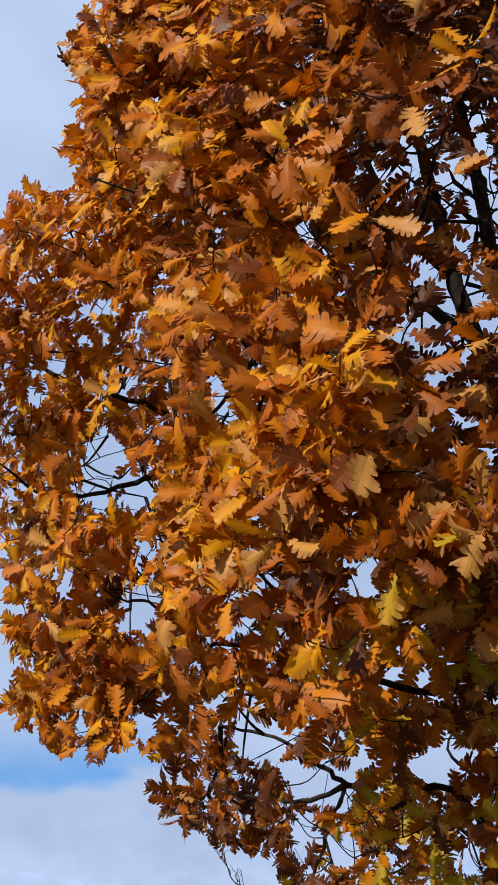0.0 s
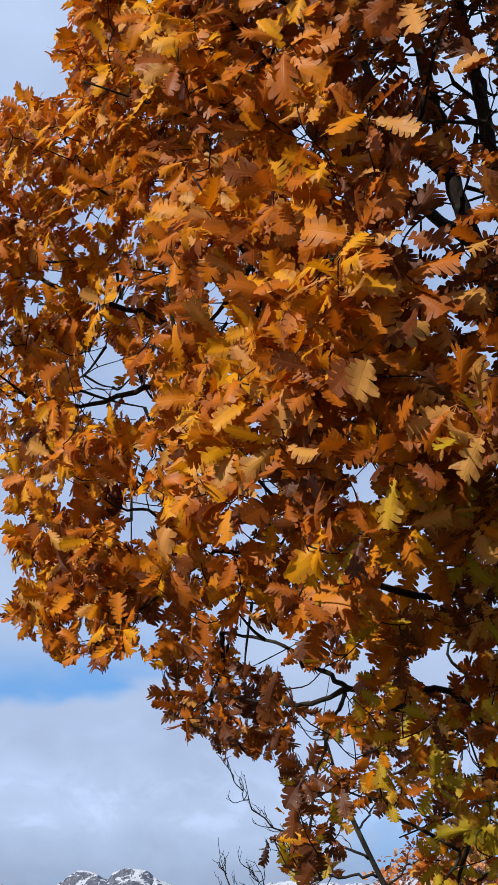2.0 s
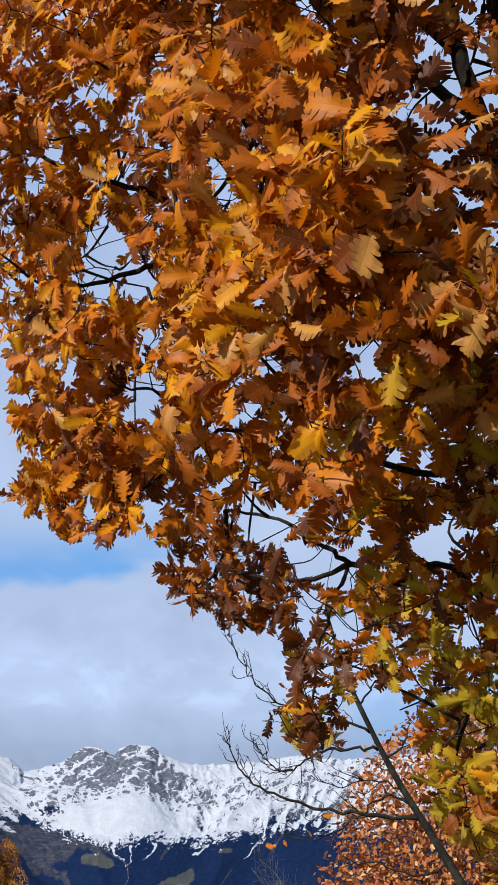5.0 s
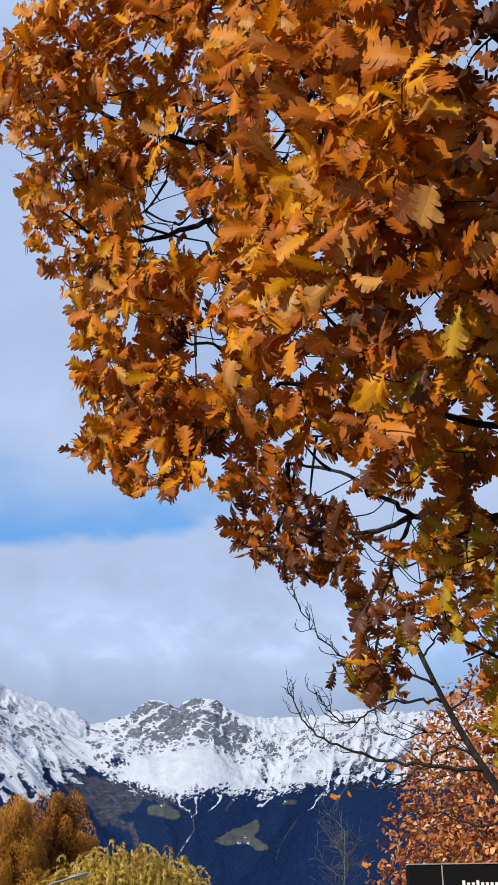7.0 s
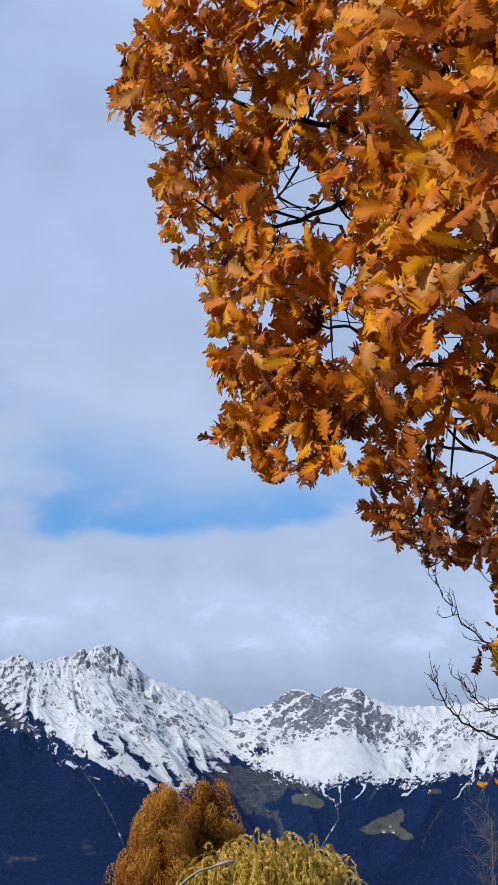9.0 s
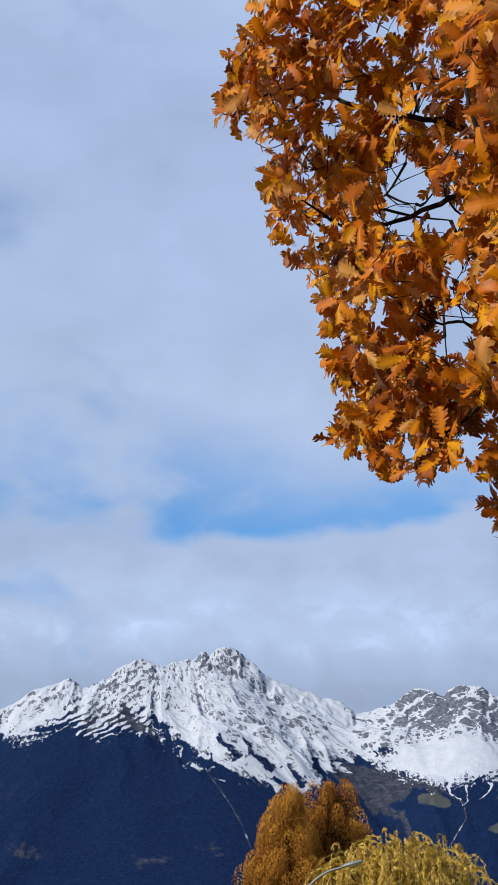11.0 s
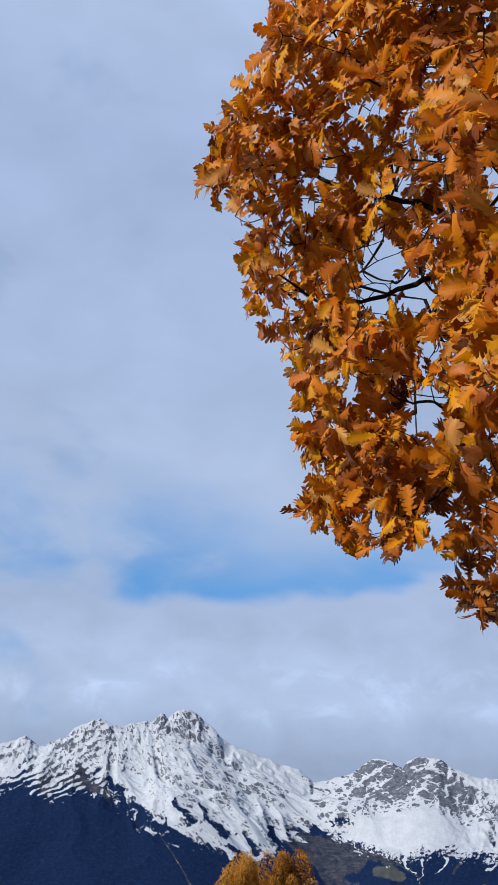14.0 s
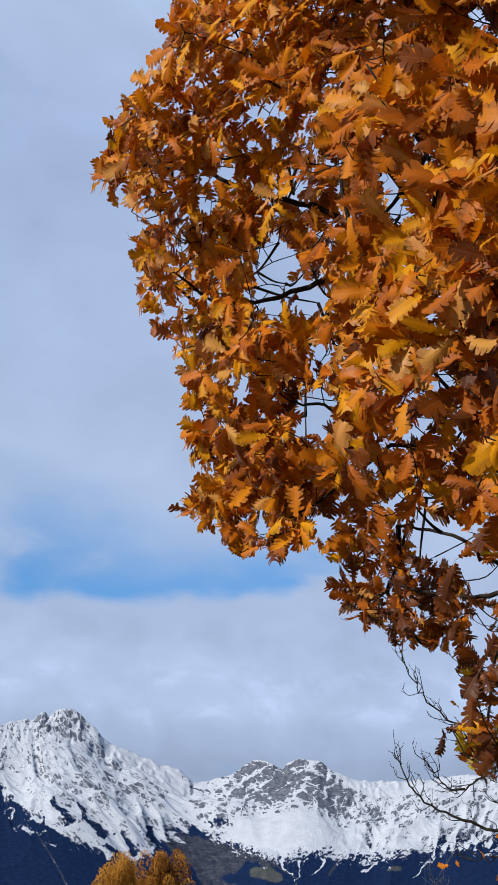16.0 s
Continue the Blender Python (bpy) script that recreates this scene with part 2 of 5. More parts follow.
def painted(name, colour, rough, metal=0.0, wear=0.08):
    m, t, p = material(name, rough, 0.25)
    p.inputs["Metallic"].default_value = metal
    c = t.nodes.new("ShaderNodeTexCoord").outputs["Object"]
    dirt = noise_of(t, c, 9.0, 5.0, 0.6)
    col = mix_of(t, maths(t, "MULTIPLY", smooth(t, dirt, 0.4, 0.75), wear * 3), colour, tuple(0.7 * v + 0.02 for v in colour))
    link(t, col, p.inputs["Base Color"])
    link(t, maths(t, "ADD", rough - 0.1, maths(t, "MULTIPLY", dirt, 0.2)), p.inputs["Roughness"])
    return m


grass_ground = ground_material()
black_plate = painted("black_plate", (0.006, 0.006, 0.007), 0.85, 0.0, 0.03)
black_plate.node_tree.nodes["Principled BSDF"].inputs["Specular IOR Level"].default_value = 0.08
pale_metal = painted("pale_metal", (0.55, 0.52, 0.48), 0.4, 0.6)
white_film = painted("white_film", (0.78, 0.78, 0.78), 0.5, 0.0, 0.02)
lamp_paint = painted("lamp_paint", (0.20, 0.205, 0.21), 0.5, 0.3)
lime_wash = painted("lime_wash", (0.40, 0.39, 0.37), 0.8)
slate_roof = painted("slate_roof", (0.10, 0.10, 0.11), 0.7)
dark_pane = painted("dark_pane", (0.03, 0.035, 0.04), 0.15)
lamp_glass = painted("lamp_glass", (0.6, 0.6, 0.58), 0.15, 0.0, 0.02)

# ---------------------------------------------------------------- mesh tools
EYE = np.array((0.0, 0.0, 1.6))


def polar(bearing, height, d):
    """A place by its bearing (clockwise from north), its height angle and its distance from the camera's stand 1.6 m
    up, fitted to its view.
    """
    b, h = radians(bearing), radians(height)
    return EYE + d * np.array((math.sin(b) * math.cos(h), math.cos(b) * math.cos(h), math.sin(h)))


def angles(points):
    d = points - EYE
    r = np.linalg.norm(d, axis=1)
    return np.degrees(np.arctan2(d[:, 0], d[:, 1])), np.degrees(np.arcsin(d[:, 2] / r)), r


def fill_mesh(name, verts, tris, mat, uv=None, values=None, shade=True):
    """A triangle mesh from arrays, with a map and per-vertex values where given."""
    me = bpy.data.meshes.new(name)
    verts, tris = np.ascontiguousarray(verts, np.float32), np.ascontiguousarray(tris, np.int32)
    me.vertices.add(len(verts))
    me.vertices.foreach_set("co", verts.ravel())
    me.loops.add(tris.size)
    me.loops.foreach_set("vertex_index", tris.ravel())
    me.polygons.add(len(tris))
    me.polygons.foreach_set("loop_start", np.arange(0, tris.size, 3, dtype=np.int32))
    if shade:
        me.polygons.foreach_set("use_smooth", np.ones(len(tris), bool))
    if uv is not None:
        me.uv_layers.new(name="UVMap").data.foreach_set("uv", np.ascontiguousarray(uv[tris.ravel()], np.float32).ravel())
    for key, value in (values or {}).items():
        me.attributes.new(key, "FLOAT", "POINT").data.foreach_set("value", np.ascontiguousarray(value, np.float32))
    me.update(calc_edges=True)
    me.materials.append(mat)
    return me


def empty_at(name, place, label, category, group=""):
    ob = new(name)
    ob.location = place
    return tagged(ob, label, category, group)


def hang(name, me, parent, label="", kind=""):
    ob = new(name, me)
    ob.parent = parent
    return tagged(ob, label, kind=kind)


def part(name, bm, mat, parent, label=""):
    me = bpy.data.meshes.new(name)
    bm.to_mesh(me)
    bm.free()
    me.materials.append(mat)
    return hang(name, me, parent, label)


def curve_through(points, steps=5):
    """Points along a smooth curve through the given ones."""
    p = np.array(points, float)
    if len(p) < 3:
        return np.array([p[0] + (p[-1] - p[0]) * k / steps for k in range(steps + 1)])
    q = np.vstack([2 * p[0] - p[1], p, 2 * p[-1] - p[-2]])
    out = []
    for i in range(1, len(q) - 2):
        for k in range(steps):
            u = k / steps
            out.append(0.5 * (2 * q[i] + (q[i + 1] - q[i - 1]) * u + (2 * q[i - 1] - 5 * q[i] + 4 * q[i + 1] - q[i + 2]) * u * u
                              + (3 * q[i] - q[i - 1] - 3 * q[i + 1] + q[i + 2]) * u ** 3))
    out.append(p[-1])
    return np.array(out)


def tube(points, r0, r1, sides=6, knots=0.0, rng=None):
    """Vertices and triangles of a tapered, slightly knotty branch."""
    p = np.asarray(points)
    n = len(p)
    t = np.gradient(p, axis=0)
    t /= np.linalg.norm(t, axis=1)[:, None] + 1e-9
    ref = np.array((0.31, 0.17, 0.93))
    a = np.cross(t, ref)
    a /= np.linalg.norm(a, axis=1)[:, None] + 1e-9
    b = np.cross(t, a)
    r = r0 + (r1 - r0) * np.linspace(0, 1, n) ** 0.8
    if knots and rng is not None:
        r = r * (1 + knots * rng.standard_normal(n))
    ang = np.arange(sides) * 2 * math.pi / sides
    v = p[:, None] + r[:, None, None] * (np.cos(ang)[None, :, None] * a[:, None] + np.sin(ang)[None, :, None] * b[:, None])
    i = np.arange(n - 1)[:, None] * sides
    k, k2 = np.arange(sides)[None], (np.arange(sides)[None] + 1) % sides
    quad = np.stack([i + k, i + k2, i + sides + k2, i + sides + k], -1).reshape(-1, 4)
    tri = np.vstack([quad[:, [0, 1, 2]], quad[:, [0, 2, 3]]])
    cap = [[(n - 1) * sides, (n - 1) * sides + j, (n - 1) * sides + j + 1] for j in range(1, sides - 1)]
    base = [[0, j + 1, j] for j in range(1, sides - 1)]
    return v.reshape(-1, 3), np.vstack([tri, cap, base])


def joined(pieces):
    vs, ts, at = [], [], 0
    for v, t in pieces:
        vs.append(v)
        ts.append(t + at)
        at += len(v)
    return np.vstack(vs), np.vstack(ts)


def lobed_leaf(lobes, bend, cup, twist, width, rng, fine=True):
    """A deeply lobed oak leaf of length 1 along y, its face to +z, broadest past the middle: vertices, triangles and map."""
    step = 0.84 / lobes
    roots = [0.09 + step * k for k in range(lobes + 1)]
    reach = lambda y: width * (0.16 + 0.84 * math.sin(math.pi * min(0.97, max(0.03, y)) ** 1.5) ** 0.85)
    verts = [(0.0, y, 0.0) for y in roots] + [(0.0, 0.985, 0.0)]
    tris = []

    def face(side, *ring):
        tris.append(ring if side == 1 else ring[::-1])

    for side in (1, -1):
        sinus = [0]
        for k in range(1, lobes + 1):
            y = roots[k]
            deep = reach(y) * (0.16 + 0.13 * rng.random()) if k < lobes else 0.045
            verts.append((side * deep, y + 0.25 * deep, 0.0))
            sinus.append(len(verts) - 1)
        for k in range(lobes):
            yc = roots[k] + 0.48 * step
            far = reach(yc) * (0.84 + 0.30 * rng.random())
            slope = 0.42 + 0.28 * rng.random() + 0.12 * yc
            q = step * (0.37 + 0.06 * rng.random())
            curl = rng.normal(0, 0.22)
            t0 = len(verts)
            at = lambda u, w: verts.append((side * (far * u - 0.30 * w * slope), min(1.02, yc + slope * far * u * 0.62 + w), curl * far * u * u))
            a, b = sinus[k], sinus[k + 1]
            if fine:
                at(0.62, -1.02 * q), at(0.95, -0.80 * q), at(1.0, 0.42 * q), at(0.72, 1.02 * q)
                face(side, a, t0, t0 + 3)
                face(side, t0, t0 + 1, t0 + 2)
                face(side, t0, t0 + 2, t0 + 3)
                face(side, a, t0 + 3, b)
            else:
                at(0.88, -0.8 * q), at(0.95, 0.75 * q)
                face(side, a, t0, t0 + 1)
                face(side, a, t0 + 1, b)
            face(side, k, a, b) if k else None
            face(side, k, b, k + 1)
        tip = len(verts)
        verts += [(side * 0.075, 0.955, 0.0), (side * 0.05, 1.0, 0.0)]
        face(side, lobes, sinus[-1], tip)
        face(side, lobes, tip, lobes + 1)
        face(side, lobes + 1, tip, tip + 1)
    # stalk
    s = len(verts)
    verts += [(-0.008, 0.10, 0.0), (0.008, 0.10, 0.0), (0.006, -0.08, 0.0), (-0.006, -0.08, 0.0)]
    tris += [(s, s + 2, s + 1), (s, s + 3, s + 2)]
    v = np.array(verts)
    x, y = v[:, 0], v[:, 1]
    uvs = np.stack([y, x / (width * 1.1)], -1)
    z = v[:, 2] + cup * np.abs(x) + 0.04 * np.sin(8 * y + 5 * np.sign(x)) * np.abs(x) / width
    a = twist * y
    x2, z2 = x * np.cos(a) - z * np.sin(a), x * np.sin(a) + z * np.cos(a)
    phi = bend * np.clip(y, 0, 1)
    k = bend if abs(bend) > 1e-3 else 1e-3
    yy = np.where(y > 0, np.sin(phi) / k, y) - z2 * np.sin(phi)
    zz = np.where(y > 0, -(1 - np.cos(phi)) / k, 0) + z2 * np.cos(phi)
    return np.stack([x2, yy, zz], -1), np.array(tris), uvs


def turn_frames(axis, face):
    """Rotations that carry y to axis and z near face, one for each row."""
    y = axis / (np.linalg.norm(axis, axis=1)[:, None] + 1e-9)
    z = face - (face * y).sum(1)[:, None] * y
    z /= np.linalg.norm(z, axis=1)[:, None] + 1e-9
    return np.stack([np.cross(y, z), y, z], -1)


def spread(shapes, which, places, frames, sizes, tones):
    """Many leaves as one set of arrays."""
    V, T, U, W, at = [], [], [], [], 0
    for k, (v, t, u) in enumerate(shapes):
        sel = np.where(which == k)[0]
        if not len(sel):
            continue
        w = np.einsum("nij,vj->nvi", frames[sel], v) * sizes[sel][:, None, None] + places[sel][:, None]
        V.append(w.reshape(-1, 3))
        T.append((t[None] + (np.arange(len(sel)) * len(v))[:, None, None]).reshape(-1, 3) + at)
        U.append(np.tile(u, (len(sel), 1)))
        W.append(np.repeat(tones[sel], len(v)))
        at += len(sel) * len(v)
    return np.vstack(V), np.vstack(T), np.vstack(U), np.concatenate(W)


def inside(px, py, outline):
    """Which points lie within a closed outline."""
    hit = np.zeros(len(px), bool)
    n = len(outline)
    for i in range(n):
        (x0, y0), (x1, y1) = outline[i], outline[(i + 1) % n]
        cross = ((y0 > py) != (y1 > py)) & (px < (x1 - x0) * (py - y0) / (y1 - y0 + 1e-12) + x0)
        hit ^= cross
    return hit


def value_noise(x, y, seed):
    """Smooth 2D noise in -1..1 over arrays."""
    table = np.random.default_rng(seed).random((256, 256)) * 2 - 1
    xi, yi = np.floor(x).astype(int), np.floor(y).astype(int)
    fx, fy = x - xi, y - yi
    fx, fy = fx * fx * fx * (fx * (6 * fx - 15) + 10), fy * fy * fy * (fy * (6 * fy - 15) + 10)
    g = lambda a, b: table[a % 256, b % 256]
    return ((g(xi, yi) * (1 - fx) + g(xi + 1, yi) * fx) * (1 - fy) + (g(xi, yi + 1) * (1 - fx) + g(xi + 1, yi + 1) * fx) * fy)


def ridged(x, y, octaves, seed):
    out, amp, total = 0, 1.0, 0
    for k in range(octaves):
        out = out + amp * (1 - np.abs(value_noise(x * 2 ** k, y * 2 ** k, seed + k)) * 2)
        total += amp
        amp *= 0.52
    return out / total


# ---------------------------------------------------------------- the land
def make_ground():
    n, radii = 96, [0.0, 3, 8, 20, 50, 120, 300, 700, 1500, 3200, 4900]
    v, t = [(0, 0, 0)], []
    for r in radii[1:]:
        for k in range(n):
            a = 2 * math.pi * k / n
            v.append((r * math.cos(a), r * math.sin(a), 0.0))
    for k in range(n):
        t.append((0, 1 + k, 1 + (k + 1) % n))
    for j in range(len(radii) - 2):
        for k in range(n):
            a, b = 1 + j * n + k, 1 + j * n + (k + 1) % n
            t += [(a, a + n, b + n), (a, b + n, b)]
    ob = new("ground", fill_mesh("ground", np.array(v), np.array(t), grass_ground))
    tagged(ob, "mown autumn grass with fallen leaves under the trees", "ground", kind="structure")


make_ground()

# crest: bearing, height angle; treeline: bearing, height angle
CREST = [(-26, 12.5), (-19, 13.0), (-16.9, 13.75), (-16.0, 14.29), (-15.3, 14.65), (-14.15, 15.42), (-13.2, 15.8), (-12.7, 16.0), (-12.1, 15.65), (-11.6, 15.9), (-11.1, 16.1), (-10.6, 16.55),
         (-10.0, 16.92), (-9.4, 16.95), (-9.1, 16.7), (-8.5, 16.78), (-7.9, 16.95), (-7.45, 17.0), (-7.1, 17.35), (-6.8, 17.15), (-6.5, 17.42), (-6.2, 17.5), (-5.9, 17.56),
         (-5.5, 17.35), (-5.2, 17.1), (-4.9, 16.95), (-4.5, 16.58), (-4.1, 16.3), (-3.5, 16.12), (-2.7, 15.8), (-1.9, 15.52), (-1.2, 15.4), (-0.6, 14.95), (0.1, 15.05), (1.07, 15.29),
         (1.5, 15.62), (1.85, 15.9), (2.1, 15.97), (2.5, 15.85), (2.85, 15.66), (3.15, 15.55), (3.35, 15.8), (3.75, 15.93), (4.45, 15.92), (4.8, 15.85), (5.15, 15.6), (5.65, 15.45),
         (6.1, 15.25), (6.4, 15.15), (7.6, 15.1), (9.45, 15.2), (10.5, 15.35), (13.7, 15.1), (18, 15.3), (26, 14.0), (34, 13.0)]
TREELINE = [(-26, 12.6), (-16.9, 13.1), (-15.4, 13.65), (-14.2, 13.45), (-12.6, 14.55), (-11.4, 13.95), (-10.2, 14.2), (-9.2, 13.85), (-8.3, 13.5), (-7.8, 13.1), (-7.0, 12.75), (-6.0, 12.45),
            (-5.1, 12.4), (-3.9, 12.1), (-2.8, 12.05), (-2.0, 12.3), (-1.4, 12.7), (-0.4, 12.8), (0.5, 12.75), (1.5, 12.4), (3.0, 12.0), (4.0, 12.05), (5.0, 12.1), (5.9, 11.95), (7.05, 12.05),
            (7.8, 12.3), (9.0, 12.15), (9.7, 12.4), (10.3, 12.5), (14, 12.4), (26, 12)]


def make_mountain():
    """The range north of the valley: a heightfield by bearing and distance, with ribs, gullies and crags."""
    az = np.concatenate([np.linspace(-26, -17.5, 40), np.linspace(-17.4, 14.4, 840), np.linspace(14.5, 34, 60)])
    up = np.concatenate([np.linspace(0, 0.4, 30), np.linspace(0.4, 1, 270)[1:]])
    back = np.linspace(0.02, 0.35, 12)
    foot, top = 2700.0, 4150.0   # metres
    A, S = np.meshgrid(az, np.concatenate([up, 1 + back]), indexing="ij")
    trees = np.interp(A, *zip(*TREELINE))
    steps = np.linspace(-3, 3, 41)
    bell = np.exp(-(steps / 1.3) ** 2)
    broad = sum(w * np.interp(A + d, *zip(*CREST)) for d, w in zip(steps, bell)) / bell.sum()
    r_top = top + 50 * value_noise(A / 5.0, A * 0, 5)
    r = foot + (r_top - foot) * S
    s = np.clip(S, 0, 1)
    # the crest's teeth reach only a little way down the face, and wander there
    stray = (1 - s) * (18 * value_noise(A * 2.3, r / 60, 81) + 9 * value_noise(A * 6.0, r / 25, 82))
    crest = np.interp(A + stray, *zip(*CREST))
    near_top = np.clip((s - 0.93) / 0.07, 0, 1) ** 1.3
    hz = r_top * np.tan(np.radians(broad + (crest - broad) * near_top))
    z = hz * (0.72 * s + 0.28 * s ** 2.2)
    z = np.where(S > 1, hz * (1 - 1.1 * (S - 1)), z)
    x, y = r * np.sin(np.radians(A)), r * np.cos(np.radians(A))
    # ribs and gullies slant on the western massif and spread on the eastern one
    slant = np.interp(A, (-30, -13.5, -5.5, -1.5, 1.5, 6, 40), (-0.4, -0.4, 0.7, 0.75, 0.3, -0.45, -0.45))
    arc = r_top * np.radians(A + slant * (np.degrees(np.arctan2(z, r)) - 13.0))
    wu = arc + 70 * value_noise(arc / 300, r / 300, 9) + 24 * value_noise(arc / 95, r / 95, 10)
    wv = r + 80 * value_noise(arc / 280, r / 280, 11) + 26 * value_noise(arc / 90, r / 90, 12)
    bowl = np.clip(1.6 - np.hypot((A - 3.6) / 2.2, (s - 0.815) / 0.07), 0, 1)
    ribs = ridged(wu / 330, wv / 620, 2, 20)
    crags = ridged(wu / 105, wv / 190, 2, 40)
    ledges = ridged(wu / 50, (wv + 0.35 * arc) / 33, 3, 70)
    fade = np.clip(s * 1.6, 0, 1) * (1 - 0.95 * np.clip((s - 0.84) / 0.16, 0, 1))
    wood = np.clip((np.degrees(np.arctan2(z, r)) - trees + 0.5) / 1.2, 0.12, 1)
    flat = 1 - 0.96 * bowl
    z = z + fade * flat * (np.maximum(wood, 0.4) * (62 * ribs - 12) + wood * (30 * crags - 6)) + np.clip((s - 0.4) * 3, 0, 1) * (1 - 0.5 * np.clip((s - 0.95) / 0.05, 0, 1)) * flat * wood * (8 * ledges - 1) - 8 * fade + near_top * 5 * ridged(arc / 26, r / 26, 2, 90)
    z = np.where(S == 0, -20, z)
    height = np.degrees(np.arctan2(z - 1.6, np.hypot(x, y)))

    def blurred(f, n):
        """The mean over a square of 2n + 1 cells."""
        for axis in (0, 1):
            g = np.cumsum(np.concatenate([np.repeat(np.take(f, [0], axis), n + 1, axis), f, np.repeat(np.take(f, [-1], axis), n, axis)], axis), axis)
            m = f.shape[axis]
            f = (np.take(g, range(2 * n + 1, 2 * n + 1 + m), axis) - np.take(g, range(m), axis)) / (2 * n + 1)
        return f

    # how much steeper a place is than the slope round it
    along = np.gradient(z, axis=0) / (np.gradient(np.radians(A), axis=0) * r)
    rise = np.gradient(z, axis=1) / (np.gradient(r, axis=1) + 1e-6)
    # east faces count more: their hill shade is painted as bare rock
    steep_shade = np.hypot(along, rise) - 0.35 * along
    steep_shade = 0.4 * (steep_shade - blurred(steep_shade, 5)) + 0.9 * (blurred(steep_shade, 1) - blurred(steep_shade, 16))
    calm = (A > -17) & (A < 14) & (s > 0.6) & (s < 0.99) & (bowl < 0.1)
    steep_shade = np.clip(steep_shade / steep_shade[calm].std(), -2.2, 2.2)
    snow = 0.40 + 0.55 * (height - trees) + 0.14 * ribs - 0.10 * steep_shade
    meadow, scree = np.full(A.shape, -1.0), np.full(A.shape, -1.0)

    def ellipse(b, h, rb, rh, lean=0.0):
        c, sn = math.cos(radians(lean)), math.sin(radians(lean))
        u, w = (A - b) * c + (height - h) * sn, -(A - b) * sn + (height - h) * c
        return 1 - np.sqrt((u / rb) ** 2 + (w / rh) ** 2) * 0.5

    shift_b = 0.16 * value_noise(A * 1.9, height * 2.6, 63) + 0.07 * value_noise(A * 6.0, height * 7.0, 64)
    shift_h = 0.14 * value_noise(A * 2.1, height * 2.4, 65) + 0.06 * value_noise(A * 6.5, height * 7.0, 66)

    def tongue(points, width, ends):
        """A wandering streak that narrows or widens to so much of its width at its lower end."""
        d, at = np.full(A.shape, 99.0), np.zeros(A.shape)
        a2, h2 = A + shift_b, height + shift_h
        n = len(points) - 1
        for k, ((b0, h0), (b1, h1)) in enumerate(zip(points, points[1:])):
            L = (b1 - b0) ** 2 + (h1 - h0) ** 2
            u = np.clip(((a2 - b0) * (b1 - b0) + (h2 - h0) * (h1 - h0)) / L, 0, 1)
            q = np.hypot(a2 - b0 - u * (b1 - b0), h2 - h0 - u * (h1 - h0))
            at = np.where(q < d, (k + u) / n, at)
            d = np.minimum(d, q)
        return np.clip(1.35 - 0.65 * d / (width * (1 + (ends - 1) * at)), 0, 1)

    def streak(points, width):
        d = np.full(A.shape, 99.0)
        for (b0, h0), (b1, h1) in zip(points, points[1:]):
            L = (b1 - b0) ** 2 + (h1 - h0) ** 2
            u = np.clip(((A - b0) * (b1 - b0) + (height - h0) * (h1 - h0)) / L, 0, 1)
            d = np.minimum(d, np.hypot(A - b0 - u * (b1 - b0), height - h0 - u * (h1 - h0)))
        return 1 - d / width * 0.5

    wander = 0.10 * value_noise(A * 3.1, height * 4.0, 61) + 0.05 * value_noise(A * 9.0, height * 11.0, 62)
    def field(outline):
        """A clearing with a ragged edge."""
        hit = inside((A + 0.45 * shift_b).ravel(), (height + 0.35 * shift_h).ravel(), outline).reshape(A.shape)
        return blurred(np.where(hit, 0.70, 0.16), 3)

    for outline in ([(4.45, 10.3), (5.15, 10.7), (5.8, 11.0), (6.4, 11.22), (6.45, 10.7), (6.2, 10.5), (6.8, 10.2), (6.95, 9.95), (6.3, 9.9), (5.9, 10.2), (5.1, 10.1)],
                    [(1.9, 11.7), (2.6, 11.85), (3.35, 11.45), (3.05, 11.12), (2.5, 11.2), (1.85, 11.35)], [(7.25, 11.65), (7.65, 11.9), (8.15, 11.85), (8.05, 11.62)]):
        meadow = np.maximum(meadow, field(outline))
    for outline in ([(-1.9, 12.7), (-1.0, 12.9), (0.2, 12.75), (1.3, 12.45), (2.5, 12.2), (3.2, 11.9), (2.7, 11.7), (1.7, 12.0), (1.3, 11.5), (0.6, 11.2), (0.1, 10.8), (-0.4, 11.5), (-1.2, 12.0)],
                    [(0.0, 11.4), (0.7, 11.2), (1.3, 11.1), (1.75, 10.1), (1.5, 9.9), (1.1, 10.7), (0.4, 10.9)],
                    [(-12.6, 14.9), (-11.6, 13.7), (-10.9, 14.25), (-9.9, 14.1), (-8.8, 13.7), (-8.9, 14.1), (-9.7, 14.6), (-9.6, 15.2), (-10.2, 15.7), (-11.5, 15.6)]):
        scree = np.maximum(scree, field(outline) * 1.15 + 0.4 * wander)
    for e in ((9.9, 10.4, 0.6, 0.3, 20), (10.2, 9.3, 0.8, 0.3, 10), (-15.9, 11.0, 1.2, 1.2, 20), (-16.0, 9.6, 1.2, 0.6, 0), (-13.9, 9.2, 0.9, 0.4, 0), (-6.5, 9.6, 0.8, 0.4, 0), (-8.8, 9.0, 0.9, 0.4, 0)):
        scree = np.maximum(scree, ellipse(*e) * 0.60 + wander)
